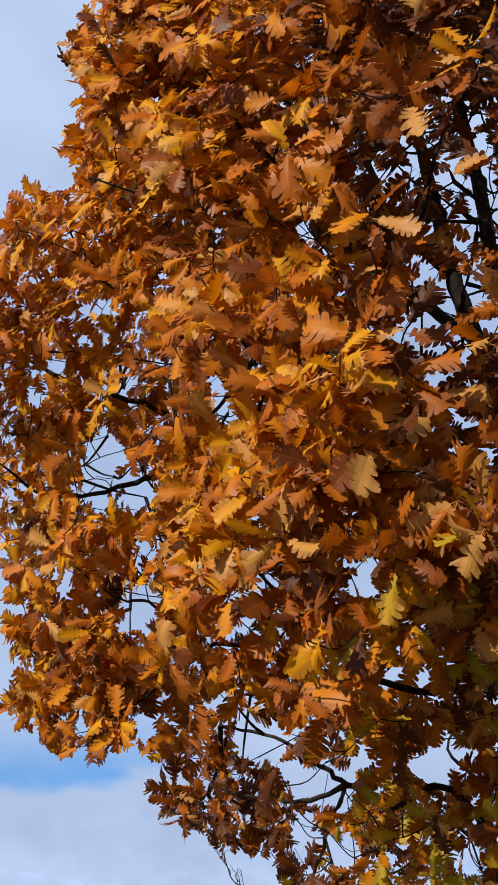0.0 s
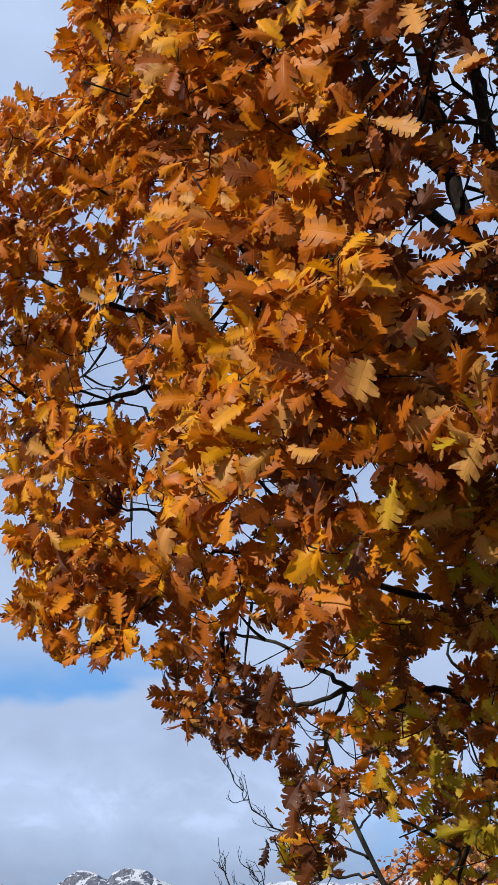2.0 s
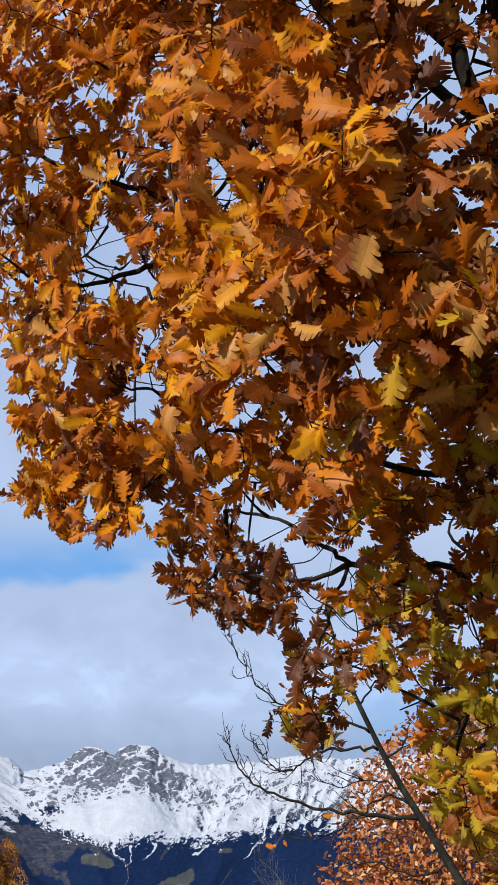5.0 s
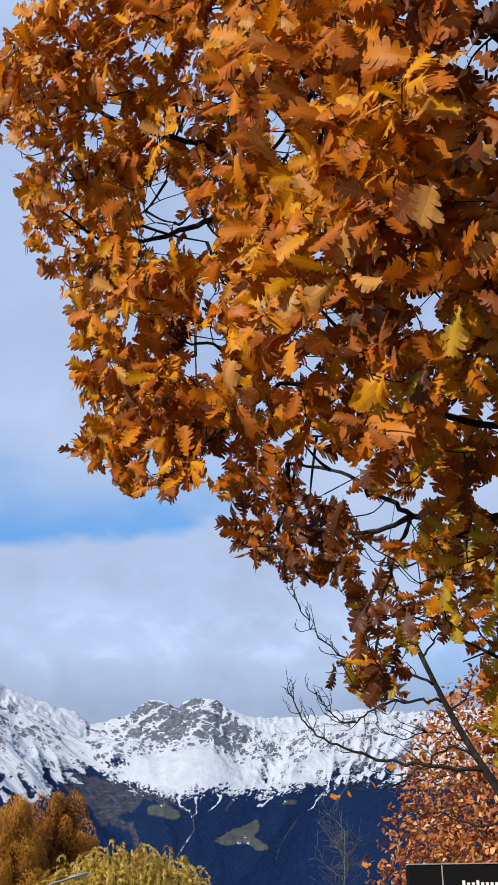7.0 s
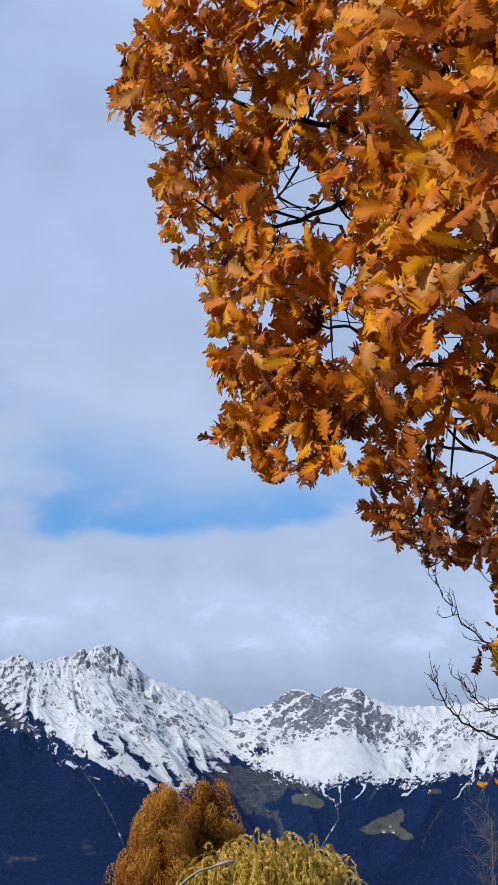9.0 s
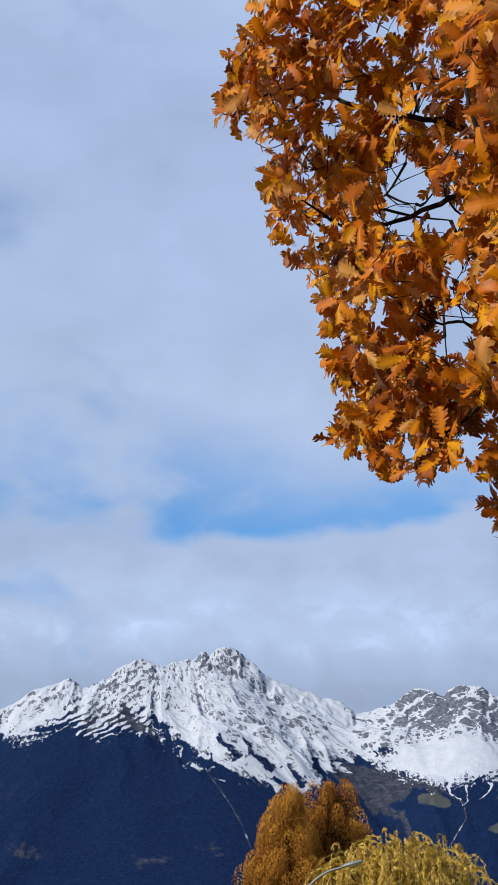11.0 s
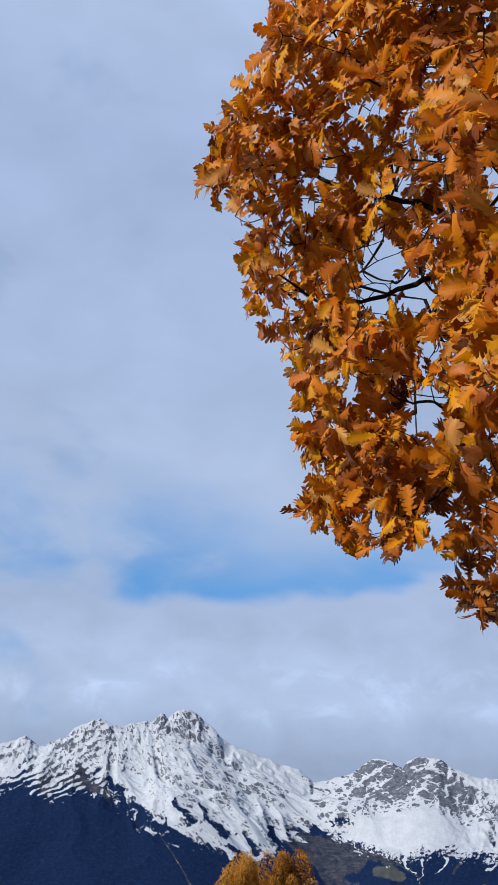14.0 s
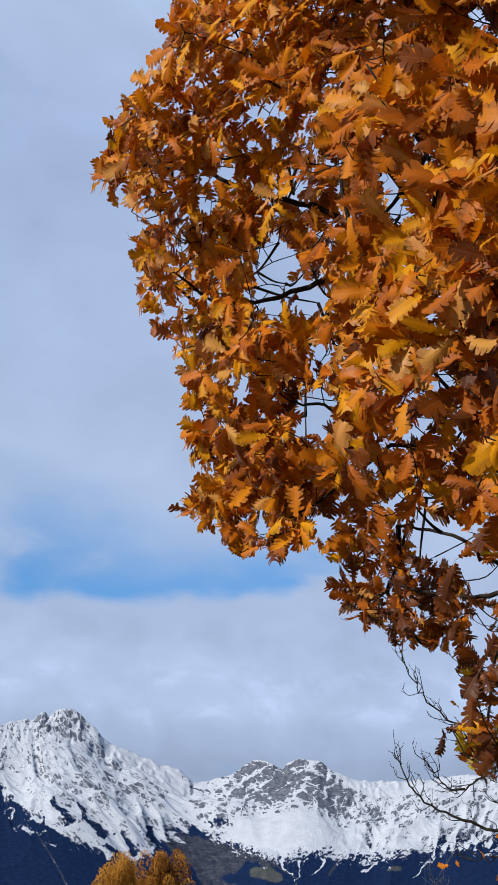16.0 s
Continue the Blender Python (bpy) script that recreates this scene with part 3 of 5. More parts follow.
    for line, width in ((((-6.74, 12.47), (-6.28, 11.93), (-5.81, 11.31), (-5.3, 10.5), (-4.9, 9.6)), 0.045), (((3.72, 11.38), (3.8, 10.75), (3.36, 10.12), (2.9, 9.4)), 0.042),
                        (((2.6, 12.0), (3.2, 11.65), (3.8, 11.3)), 0.04), (((5.5, 12.1), (5.1, 11.5)), 0.05), (((8.0, 11.1), (7.6, 10.6), (7.3, 10.2), (7.1, 9.6)), 0.035),
                        (((10.1, 12.4), (9.4, 11.4)), 0.05)):
        scree = np.maximum(scree, streak(line, width) * 0.86 + 1.6 * wander)
    # crag: bare rock by steepness and painted hill shade, most on the summits; unbroken snow in the cirque
    want = np.interp(A, (-1.5, 0.5, 6, 9), (0.35, 0.35, 0.45, 0.3)) + 2.6 * bowl
    for b, h, rb, rh, lean, much in ((-6.3, 17.0, 0.9, 0.5, 0, -1.2), (-9.6, 16.2, 1.4, 0.6, 0, -0.6), (-10.7, 15.2, 1.1, 0.7, 20, -0.9), (-2.9, 15.65, 1.1, 0.32, -25, 2.4), (-4.0, 14.9, 1.5, 0.6, -15, -0.4),
                                     (-4.1, 12.8, 1.0, 0.5, -30, 1.2), (-1.3, 14.1, 0.25, 0.6, -30, 1.6), (-7.4, 14.0, 0.7, 0.5, -30, 0.8), (2.2, 15.0, 0.95, 0.85, 0, -2.4), (4.3, 14.9, 1.2, 0.85, 0, -2.3),
                                     (5.8, 14.1, 1.1, 0.5, -25, -2.0), (5.85, 15.35, 0.5, 0.2, -30, 2.2), (7.0, 14.95, 0.9, 0.2, 0, 1.8), (8.2, 13.0, 1.3, 0.35, 0, 0.9), (9.2, 14.0, 1.2, 0.4, 0, -0.4), (0.9, 13.6, 1.0, 0.4, 20, -0.8)):
        want = want + much * np.clip(ellipse(b, h, rb, rh, lean) * 2, 0, 1)
    crag = 0.5 + 0.17 * (steep_shade - want)
    # snow lies in the slanting clefts that cross the twin summit
    faces = np.clip(np.maximum(ellipse(2.2, 14.9, 1.2, 1.0), np.maximum(ellipse(4.3, 14.8, 1.4, 1.0), ellipse(6.0, 14.1, 1.3, 0.6, -25))) * 3 - 0.9, 0, 1)
    for lean, period, seed in ((0.75, 0.62, 51), (-0.85, 0.78, 52), (-0.25, 1.1, 53)):
        at = (height + lean * A) / period + 0.35 * value_noise(A * 1.3, height * 1.6, seed) + 0.10 * value_noise(A * 5, height * 6, seed + 5)
        cleft = np.clip(1 - np.abs(at % 1 - 0.5) / (0.10 + 0.05 * value_noise(A * 2.2, height * 2.2, seed + 9)), 0, 1)
        crag = crag - 0.34 * faces * cleft
    # bands of snow on the ledges above the western wood
    bands = np.clip(ellipse(-10.9, 14.9, 1.5, 0.8, 30) * 2.4, 0, 1) * np.sin(2 * math.pi * (height - 0.58 * A + 0.8 * shift_h) / 0.29)
    snow, crag = snow + 0.30 * bands, crag - 0.22 * bands
    # avalanche tongues of snow that run down into the forest
    for line, width in ((((-8.87, 15.07), (-7.79, 13.07)), 0.1), (((-7.39, 12.86), (-6.74, 12.47)), 0.14), (((-6.4, 13.22), (-5.8, 12.77), (-5.1, 12.42)), 0.15),
                        (((-5.53, 13.15), (-4.72, 12.53), (-3.92, 11.9)), 0.18), (((-4.73, 12.8), (-3.75, 12.46), (-2.76, 11.93)), 0.22), (((-3.39, 13.39), (-2.78, 12.66), (-2.38, 12.12)), 0.18),
                        (((3.2, 12.21), (3.29, 11.84), (3.72, 11.38)), 0.05), (((3.93, 12.12), (3.96, 11.57), (3.75, 11.29)), 0.05), (((4.79, 12.06), (4.64, 11.65), (4.44, 11.43)), 0.07),
                        (((7.05, 12.08), (6.36, 11.54)), 0.08), (((9.05, 12.04), (8.53, 11.33)), 0.07)):
        snow = snow + (0.6 if width > 0.09 else 0.62) * tongue(line, (0.8 if width > 0.09 else 0.6) * width, 0.45) * np.clip(1.2 - snow, 0, 1)
    # forest that climbs between the tongues
    for line, width in ((((-6.34, 13.87), (-5.62, 13.15)), 0.2), (((-5.37, 13.81), (-4.65, 13.18), (-4.05, 12.73)), 0.22), (((-7.98, 13.71), (-6.95, 12.74)), 0.26),
                        (((-6.59, 13.12), (-5.96, 12.31)), 0.14), (((-3.47, 12.74), (-2.96, 12.11)), 0.14), (((-3.93, 12.27), (-3.43, 11.73)), 0.14), (((-2.5, 13.04), (-1.9, 12.49)), 0.18),
                        (((-10.3, 15.0), (-9.6, 14.2)), 0.2), (((-9.0, 14.6), (-8.2, 13.6)), 0.16)):
        snow = snow - (0.20 + np.clip(snow - 0.5, 0, 1)) * tongue(line, 0.44 * width, 1.9)
    # dark cirque under the twin summit
    snow = snow - 0.55 * np.maximum(np.clip(ellipse(-0.3, 12.65, 0.6, 0.4, -35) * 2 - 0.9, 0, 1), np.clip(ellipse(0.6, 13.45, 0.75, 0.2, 18) * 2 - 0.9, 0, 1))
    # thin old snow lies along the two long gullies
    for line in (((-6.74, 12.47), (-6.28, 11.93), (-5.81, 11.31), (-5.3, 10.5), (-4.9, 9.6)), ((3.72, 11.38), (3.8, 10.75), (3.36, 10.12), (2.9, 9.4))):
        snow = np.maximum(snow, 0.49 * np.clip(1.6 * streak(line, 0.05) - 0.6, 0, 1) + 0.8 * wander)
    lay = np.stack([A + slant * (height - 13.0), height, 0 * A], -1).reshape(-1, 3)
    m, n = A.shape
    i = (np.arange(m - 1)[:, None] * n + np.arange(n - 1)[None]).ravel()
    tris = np.vstack([np.stack([i, i + n, i + n + 1], -1), np.stack([i, i + n + 1, i + 1], -1)])
    V = np.stack([x, y, z], -1).reshape(-1, 3)
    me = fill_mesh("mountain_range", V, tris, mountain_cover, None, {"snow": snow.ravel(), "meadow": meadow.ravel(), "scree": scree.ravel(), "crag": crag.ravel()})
    me.attributes.new("lay", "FLOAT_VECTOR", "POINT").data.foreach_set("vector", lay.astype(np.float32).ravel())
    tagged(new("mountain_range", me), "rocky mountain range, fresh snow above dark spruce forest", "mountain", kind="structure")

    def on_slope(b, h):
        """The nearest place of the face at that bearing and height angle."""
        return V[(np.hypot(A - b, height - h) + 9 * (S > 1)).ravel().argmin()]

    return on_slope


on_slope = make_mountain()



def make_farmhouse(b, h, turn, wide):
    """A white farmhouse with a grey gable roof on the high meadow."""
    place = on_slope(b, h)
    house = empty_at("farmhouse", place, "small white alpine farmhouse with a grey roof on a meadow", "house", "farmhouses on the high meadow")
    house.rotation_euler = (0, 0, radians(turn))
    deep, tall = wide * 0.8, 3.6
    bm = bmesh.new()
    ring = [(-wide / 2, -deep / 2), (wide / 2, -deep / 2), (wide / 2, deep / 2), (-wide / 2, deep / 2)]
    low, high = [bm.verts.new((*q, -4)) for q in ring], [bm.verts.new((*q, tall)) for q in ring]
    peaks = [bm.verts.new((u * wide / 2, 0, tall + 2.4)) for u in (-1, 1)]
    for i in range(4):
        bm.faces.new((low[i], low[(i + 1) % 4], high[(i + 1) % 4], high[i]))
    bm.faces.new((high[1], high[2], peaks[1]))
    bm.faces.new((high[3], high[0], peaks[0]))
    part("wall", bm, lime_wash, house)
    bm = bmesh.new()
    for side in (-1, 1):
        eave, top = (side * (deep / 2 + 1.2), tall - 1.0), (0.0, tall + 2.5)
        v = [bm.verts.new((u * (wide / 2 + 0.9), p[0], p[1] + up)) for up in (0, 0.3) for u in (-1, 1) for p in (eave, top)]
        for f in ((0, 2, 3, 1), (4, 5, 7, 6), (0, 4, 6, 2), (1, 3, 7, 5), (0, 1, 5, 4), (2, 6, 7, 3)):
            bm.faces.new([v[i] for i in f])
    part("roof", bm, slate_roof, house, "grey gable roof")
    for u in (-0.3, 0.0, 0.3):
        bm = bmesh.new()
        bmesh.ops.create_cube(bm, size=1.0, matrix=Matrix.Translation((u * wide, -deep / 2, 2.0)) @ Matrix.Diagonal((1.3, 0.2, 1.6, 1)))
        part("window", bm, dark_pane, house, "dark window")


make_farmhouse(5.62, 10.24, 12, 9.0)
make_farmhouse(5.98, 10.22, -20, 7.5)
make_farmhouse(5.87, 10.42, 5, 6.0)

# ---------------------------------------------------------------- the oak
# crown edge traced to fit the camera's view: bearing, height angle
OAK_EDGE_WEST = [(4, 64), (1, 57), (-0.5, 54.5), (-0.8, 53.3), (-2.1, 52.2), (-1.1, 51.2), (-0.1, 50.7), (-1.1, 49.8), (-1.0, 48.1), (-0.7, 46.9), (-2.7, 46.9), (-4.5, 45.8), (-4.1, 44.6),
                 (-5.4, 43.6), (-6.2, 42.8), (-6.6, 41.5), (-7.3, 40.2), (-6.9, 39.7), (-7.5, 38.9), (-6.2, 38.2), (-5.8, 37.7), (-4.4, 37.5), (-4.9, 35.9), (-4.4, 35.3), (-4.7, 34.7), (-4.2, 33.6), (-3.0, 33.2),
                 (-2.3, 32.3), (-1.7, 30.7), (-1.5, 29.7), (-1.9, 29.1), (-1.3, 28.6), (-1.9, 27.6), (-1.2, 26.9), (-2.1, 26.2), (-0.9, 25.4), (0.3, 25.5), (0.6, 24.6), (2.0, 24.3), (3.7, 24.6), (4.6, 25.9)]
OAK_EDGE_LOW = [(5.2, 25.8), (4.4, 24.9), (4.8, 23.4), (5.0, 22.7), (5.8, 22.0), (6.9, 21.2), (8.3, 20.3), (9.2, 20.3), (10.4, 21.0), (10.2, 19.8), (10.8, 18.6), (10.4, 17.8), (9.6, 17.3), (9.8, 16.0),
                (10.9, 15.3), (12.3, 15.6), (12.9, 16.6), (13.4, 17.4), (13.6, 18.4), (14.4, 17.6), (15.0, 16.4), (15.8, 14.5), (16.0, 13.3), (16.7, 12.1), (17.6, 11.4), (19, 8), (75, 8), (75, 82), (20, 82)]
OAK_OUTLINE = OAK_EDGE_WEST + OAK_EDGE_LOW
# openings through the crown, placed to fit the camera's view: bearing, height angle, half width
OAK_GAPS = [(2.1, 36.2, 0.85), (1.4, 34.8, 0.4), (3.6, 34.9, 0.55), (4.4, 32.9, 0.45), (4.2, 30.3, 0.7), (3.6, 29.6, 0.4), (8.0, 39.6, 0.4), (8.4, 38.4, 0.42), (10.3, 25.1, 0.5), (9.6, 24.6, 0.5),
            (12.1, 23.1, 0.72), (13.0, 22.8, 0.6), (11.5, 21.6, 0.35), (15.2, 31.5, 0.4), (18.1, 24.1, 0.5), (17.1, 23.8, 0.4), (-3.0, 36.9, 0.32), (1.7, 42.5, 0.3),
            (20.4, 43.6, 0.28), (22.5, 41.2, 0.4), (24.2, 46.6, 0.3), (18.3, 43.1, 0.22), (21.8, 36.0, 0.3), (10.1, 31.5, 0.4), (13.0, 45.7, 0.25), (13.2, 20.4, 0.45), (21.9, 47.2, 0.28), (-1.6, 38.6, 0.26), (8.9, 29.5, 0.28), (4.7, 25.4, 0.30)]
C_OAK, R_OAK = np.array((2.59, 5.74, 6.1)), np.array((3.45, 3.45, 3.85))
OAK_BASE = np.array((2.72, 5.95, 0.0))
OAK_FULL = 0.80


def make_oak():
    rng = np.random.default_rng(11)
    oak = empty_at("oak_tree", OAK_BASE, "broad oak tree in orange-brown autumn leaf, standing on grass", "tree")
    trunk = [OAK_BASE, OAK_BASE + (0.02, 0.0, 1.2), OAK_BASE + (-0.02, -0.02, 2.4), OAK_BASE + (0.03, 0.03, 3.6), OAK_BASE + (0.1, 0.08, 5.0), OAK_BASE + (0.15, 0.12, 7.0), OAK_BASE + (0.1, 0.1, 9.0)]
    fork = lambda h: OAK_BASE + np.array((0.0, 0.0, h))
    limbs = [
        ([fork(3.0), polar(23.4, 32.5, 7.2), polar(22.5, 37.2, 7.2), polar(22.1, 40, 7.3), polar(21.2, 43.2, 7.4), polar(21, 45.3, 7.6), polar(20.6, 47.3, 7.8), polar(19.7, 52.1, 8.2), polar(18.6, 55, 8.5), polar(16, 60, 9)], 0.075, 0.02),
        ([fork(3.9), polar(24.2, 38.5, 7.5), polar(23.5, 42.2, 7.7), polar(23.5, 46.1, 8.0), polar(23.3, 48.5, 8.2), polar(22, 57, 9.0)], 0.075, 0.025),
        ([polar(21.9, 40.4, 7.3), polar(19.2, 42.4, 6.9), polar(15.5, 45.5, 6.5), polar(12, 48, 6.3), polar(8.5, 50.5, 6.5), polar(5, 52.5, 7)], 0.036, 0.010),
        ([polar(21.3, 43.0, 7.4), polar(18, 46.0, 7.2), polar(16.8, 49.5, 7.2), polar(15.5, 53.5, 7.5)], 0.03, 0.010),
        ([fork(2.5), polar(20.3, 24.5, 6.0), polar(17, 26.6, 5.6), polar(13, 27.6, 5.5), polar(10.9, 28.1, 5.7), polar(8.2, 28.9, 6.0), polar(6.3, 27.9, 6.1), polar(4.4, 26.5, 6.3), polar(2.2, 25.6, 6.4)], 0.019, 0.005),
        ([fork(2.3), polar(19, 21.5, 5.9), polar(15.6, 22.2, 5.6), polar(13.6, 23.1, 5.6), polar(12.3, 23.9, 5.7), polar(10.3, 25.1, 5.8), polar(8, 25.5, 6.1)], 0.019, 0.006),
        ([polar(13.6, 23.1, 5.6), polar(12.0, 22.6, 5.6), polar(10.0, 22.7, 5.7), polar(7.5, 23.2, 5.9)], 0.013, 0.005),
        ([polar(13.4, 22.9, 5.6), polar(12.6, 21.4, 5.5), polar(11.9, 19.6, 5.5), polar(11.5, 17.3, 5.5)], 0.010, 0.005),
        ([fork(3.0), polar(21.2, 30.1, 6.2), polar(18.6, 30.8, 5.7), polar(16.4, 29.9, 5.2), polar(13.5, 30.3, 4.9)], 0.024, 0.008),
        ([fork(4.2), polar(17, 37.6, 6.9), polar(10, 37.8, 6.5), polar(5.5, 36.0, 6.5), polar(2.9, 35.1, 6.6), polar(-0.1, 34.6, 6.8), polar(-3, 35.3, 7.0)], 0.030, 0.005),
        ([polar(8, 37.2, 6.5), polar(4.0, 38.6, 6.6), polar(0.5, 39.2, 6.8), polar(-3.0, 40.2, 7.0), polar(-5.5, 39.8, 7.1)], 0.018, 0.005),
        ([polar(5.5, 36.0, 6.5), polar(4.2, 33.4, 6.5), polar(2.2, 31.3, 6.6), polar(-0.2, 29.3, 6.7)], 0.013, 0.005),
        ([polar(6.3, 27.9, 6.1), polar(5.0, 30.3, 6.2), polar(3.2, 30.6, 6.3), polar(1.5, 31.5, 6.5)], 0.010, 0.004),
        ([polar(10, 37.8, 6.5), polar(7.0, 41.0, 6.6), polar(3.4, 43.5, 6.8), polar(-1.5, 44.3, 7.1)], 0.02, 0.006),
        ([polar(18.6, 30.8, 5.7), polar(16.0, 34.0, 5.2), polar(14.6, 36.6, 4.9), polar(13.2, 39.0, 4.7)], 0.017, 0.006),
        ([polar(16.0, 34.0, 5.2), polar(13.4, 35.6, 4.9), polar(11.2, 37.6, 4.8)], 0.014, 0.006),
        ([fork(2.2), polar(20.5, 18.5, 5.8), polar(18.5, 17.2, 5.4), polar(17.0, 15.6, 5.2)], 0.011, 0.005),
    ]
    nodes = [curve_through(trunk, 4)]
    hang("trunk", fill_mesh("trunk", *_at(tube(curve_through(trunk, 6), 0.17, 0.04, 12, 0.03, rng), OAK_BASE), oak_bark), oak)
    for pts, r0, r1 in limbs:
        c = curve_through(pts, 5)
        c[1:-1] += rng.normal(0, 0.005, (len(c) - 2, 3))
        nodes.append(c)
        hang("limb", fill_mesh("limb", *_at(tube(c, r0, r1, 8, 0.05, rng), OAK_BASE), oak_bark), oak)

    def crown_points(n, lo, hi):
        d = rng.standard_normal((n, 3))
        d /= np.linalg.norm(d, axis=1)[:, None]
        return C_OAK + d * R_OAK * (lo + (hi - lo) * rng.random((n, 1)) ** 0.6)

    def clear(p, slack=0.0):
        a, h, r = angles(p)
        ok = np.ones(len(p), bool)
        for b, e, w in OAK_GAPS:
            ok &= np.hypot((a - b) * np.cos(np.radians(h)), h - e) > w - slack
        return ok

    def within(line, beyond=0.0):
        """Inside the crown's outline, or beyond it by no more than so many degrees."""
        a, h, r = angles(line)
        da, dh = 20.0 - a, 38.0 - h
        q = beyond / (np.hypot(da * np.cos(np.radians(h)), dh) + 1e-6)
        return inside(a + da * q, h + dh * q, OAK_OUTLINE)

    class Grown:
        """The places from which the next branch may start."""

        def __init__(self, first):
            self.at, self.n = np.zeros((40000, 3)), 0
            self.add(first)

        def add(self, more):
            self.at[self.n:self.n + len(more)] = more
            self.n += len(more)

        def nearest(self, p, below=0.5):
            d = self.at[:self.n] - p
            cost = np.sqrt((d * d).sum(1)) + below * np.maximum(0, d[:, 2])
            k = cost.argmin()
            return self.at[k], cost[k]

    def grow(grown, goals, r0, r1, most, sides, steps, wobble):
        """Branches to all goals, the closest first, each from the wood that has grown so far."""
        made, done = [], np.zeros(len(goals), bool)
        first = np.array([grown.nearest(g)[1] for g in goals])
        for k in np.argsort(first):
            g = goals[k]
            start, cost = grown.nearest(g)
            L = np.linalg.norm(g - start)
            if cost > most or L < 0.02:
                done[k] = L < 0.02
                continue
            mid = 0.5 * (start + g) + rng.normal(0, wobble * L, 3) - np.array((0, 0, 0.08 * L))
            c = curve_through([start, mid, g], steps)
            if not within(c, 0.2).all():
                continue
            made.append(tube(c, r0 * (0.6 + 0.5 * min(L, 1.5)), r1, sides))
            grown.add(c[len(c) // 3:])
            done[k] = True
        return made, done

    grown = Grown(np.vstack(nodes))
    targets = crown_points(900, 0.50, 0.93)
    targets = targets[within(targets)][:420]
    twigs, _ = grow(grown, targets, 0.013, 0.004, 3.5, 5, 5, 0.09)
    # the upper side towards the trunk is full of bare wood
    more_wood = crown_points(2600, 0.35, 0.9)
    wa, wh, wr = angles(more_wood)
    more_wood = more_wood[(wa > 13) & (wa < 27) & (wh > 33) & (wh < 53) & (wr < 8.2)][:340]
    more, _ = grow(grown, more_wood, 0.016, 0.004, 2.5, 5, 4, 0.10)
    twigs += more
    # leaf rosettes
    low = crown_points(15000, 0.30, 1.0)
    la, lh, lr = angles(low)
    low = low[(lh < 36) & (la > 5) & (lr < 6.6) & (rng.random(len(low)) < np.where(la > 13.6, 0.42, 0.28) * np.where(lh < 26, 1.0, 0.3))]
    # the western flank, seen against the sky, is filled by view angle to its outline
    flank = np.array([polar(*q) for q in zip(rng.uniform(-8, 8, 5200), rng.uniform(24, 56, 5200), rng.uniform(6.0, 7.5, 5200))])
    flank = flank[within(flank, 0.15)][:520]
    spots = np.vstack([crown_points(14500, 0.70, 1.0), crown_points(1500, 0.40, 0.75), low, flank])
    a, h, r = angles(spots)
    near = (spots - C_OAK) @ np.array((-0.41, -0.91, -0.1)) > -0.4
    keep = within(spots) & clear(spots, 0.1) & ((a < 28) | (rng.random(len(spots)) < 0.35)) & (near | (rng.random(len(spots)) < 0.13)) & ((h < 66) | (rng.random(len(spots)) < 0.4))
    # low boughs and the far flank stand back from the path
    keep &= r > 4.15 + np.maximum(np.maximum(2.2 * np.clip((13 - a) / 14, 0, 1), 0.65 * np.clip((33 - h) / 10, 0, 1)), 1.6 * np.clip((14 - a) / 6, 0, 1) * np.clip((30 - h) / 4, 0, 1))
    keep &= ~((r > 7.5) & (a > 8) & (h < 46) & (rng.random(len(spots)) < 0.6))
    keep &= ~((r > 6.9) & (a < 9) & (rng.random(len(spots)) < 0.6))
    keep &= ~((a > 12) & (a < 23) & (h > 22) & (h < 34) & (r > 5.0) & (rng.random(len(spots)) < 0.30))
    keep &= ~((a < 4) & (h > 29) & (h < 43) & (rng.random(len(spots)) < 0.15))
    keep &= ~((r > 5.8) & (a > 11.5) & (h < 27) & (rng.random(len(spots)) < 0.25))
    keep &= ~((h < 25.5) & (h > 20.5) & (a > 9.5) & (a < 15) & (rng.random(len(spots)) < 0.36))
    airy = (np.hypot((a - 21.5) * 0.72, (h - 44.0) * 0.6) < 4.2) & (r > 5.2)
    keep &= ~(airy & (rng.random(len(spots)) < 0.45))
    open_side = (a > 18) & (a < 26) & (h > 36) & (h < 54)
    keep &= ~(open_side & (rng.random(len(spots)) < np.interp(a, (18, 20.5), (0.36, 0.66))))
    spots = spots[keep & (rng.random(len(spots)) < OAK_FULL)]
    # the lowest boughs are thinned by angle windows to fit the camera's view
    other = np.random.default_rng(12)
    a, h, r = angles(spots)
    loose = np.where((a > 5) & (a < 10.5) & (h < 25.5), 0.25, 0) + np.where((a > 11.5) & (a < 17) & (h < 21), 0.42, 0)
    spots = spots[other.random(len(spots)) >= loose]
    more, done = grow(grown, spots, 0.0050, 0.0022, 0.75, 3, 3, 0.10)
    twigs += more
    place, axis, face, size, tone = [], [], [], [], []
    for p in spots[done]:
        out = (p - C_OAK) / R_OAK
        out /= np.linalg.norm(out)
        way = out + rng.normal(0, 0.45, 3) + (-0.1, -0.30, 0.05)
        way /= np.linalg.norm(way)
        e1 = np.cross(way, (0.3, 0.2, 0.9))
        e1 /= np.linalg.norm(e1)
        e2 = np.cross(way, e1)
        count = rng.integers(6, 11)
        shift = rng.normal(0, 0.10)
        for j in range(count):
            ang = 2 * math.pi * (j / count) + rng.normal(0, 0.35)
            side = math.cos(ang) * e1 + math.sin(ang) * e2
            ax = (0.20 + 0.55 * rng.random()) * way + side + np.array((0, 0, -0.05 - 0.22 * rng.random()))
            fc = 0.62 * way + 0.25 * out + np.array((-0.14, -0.30, 0.30)) - 0.2 * side + rng.normal(0, 0.44, 3)
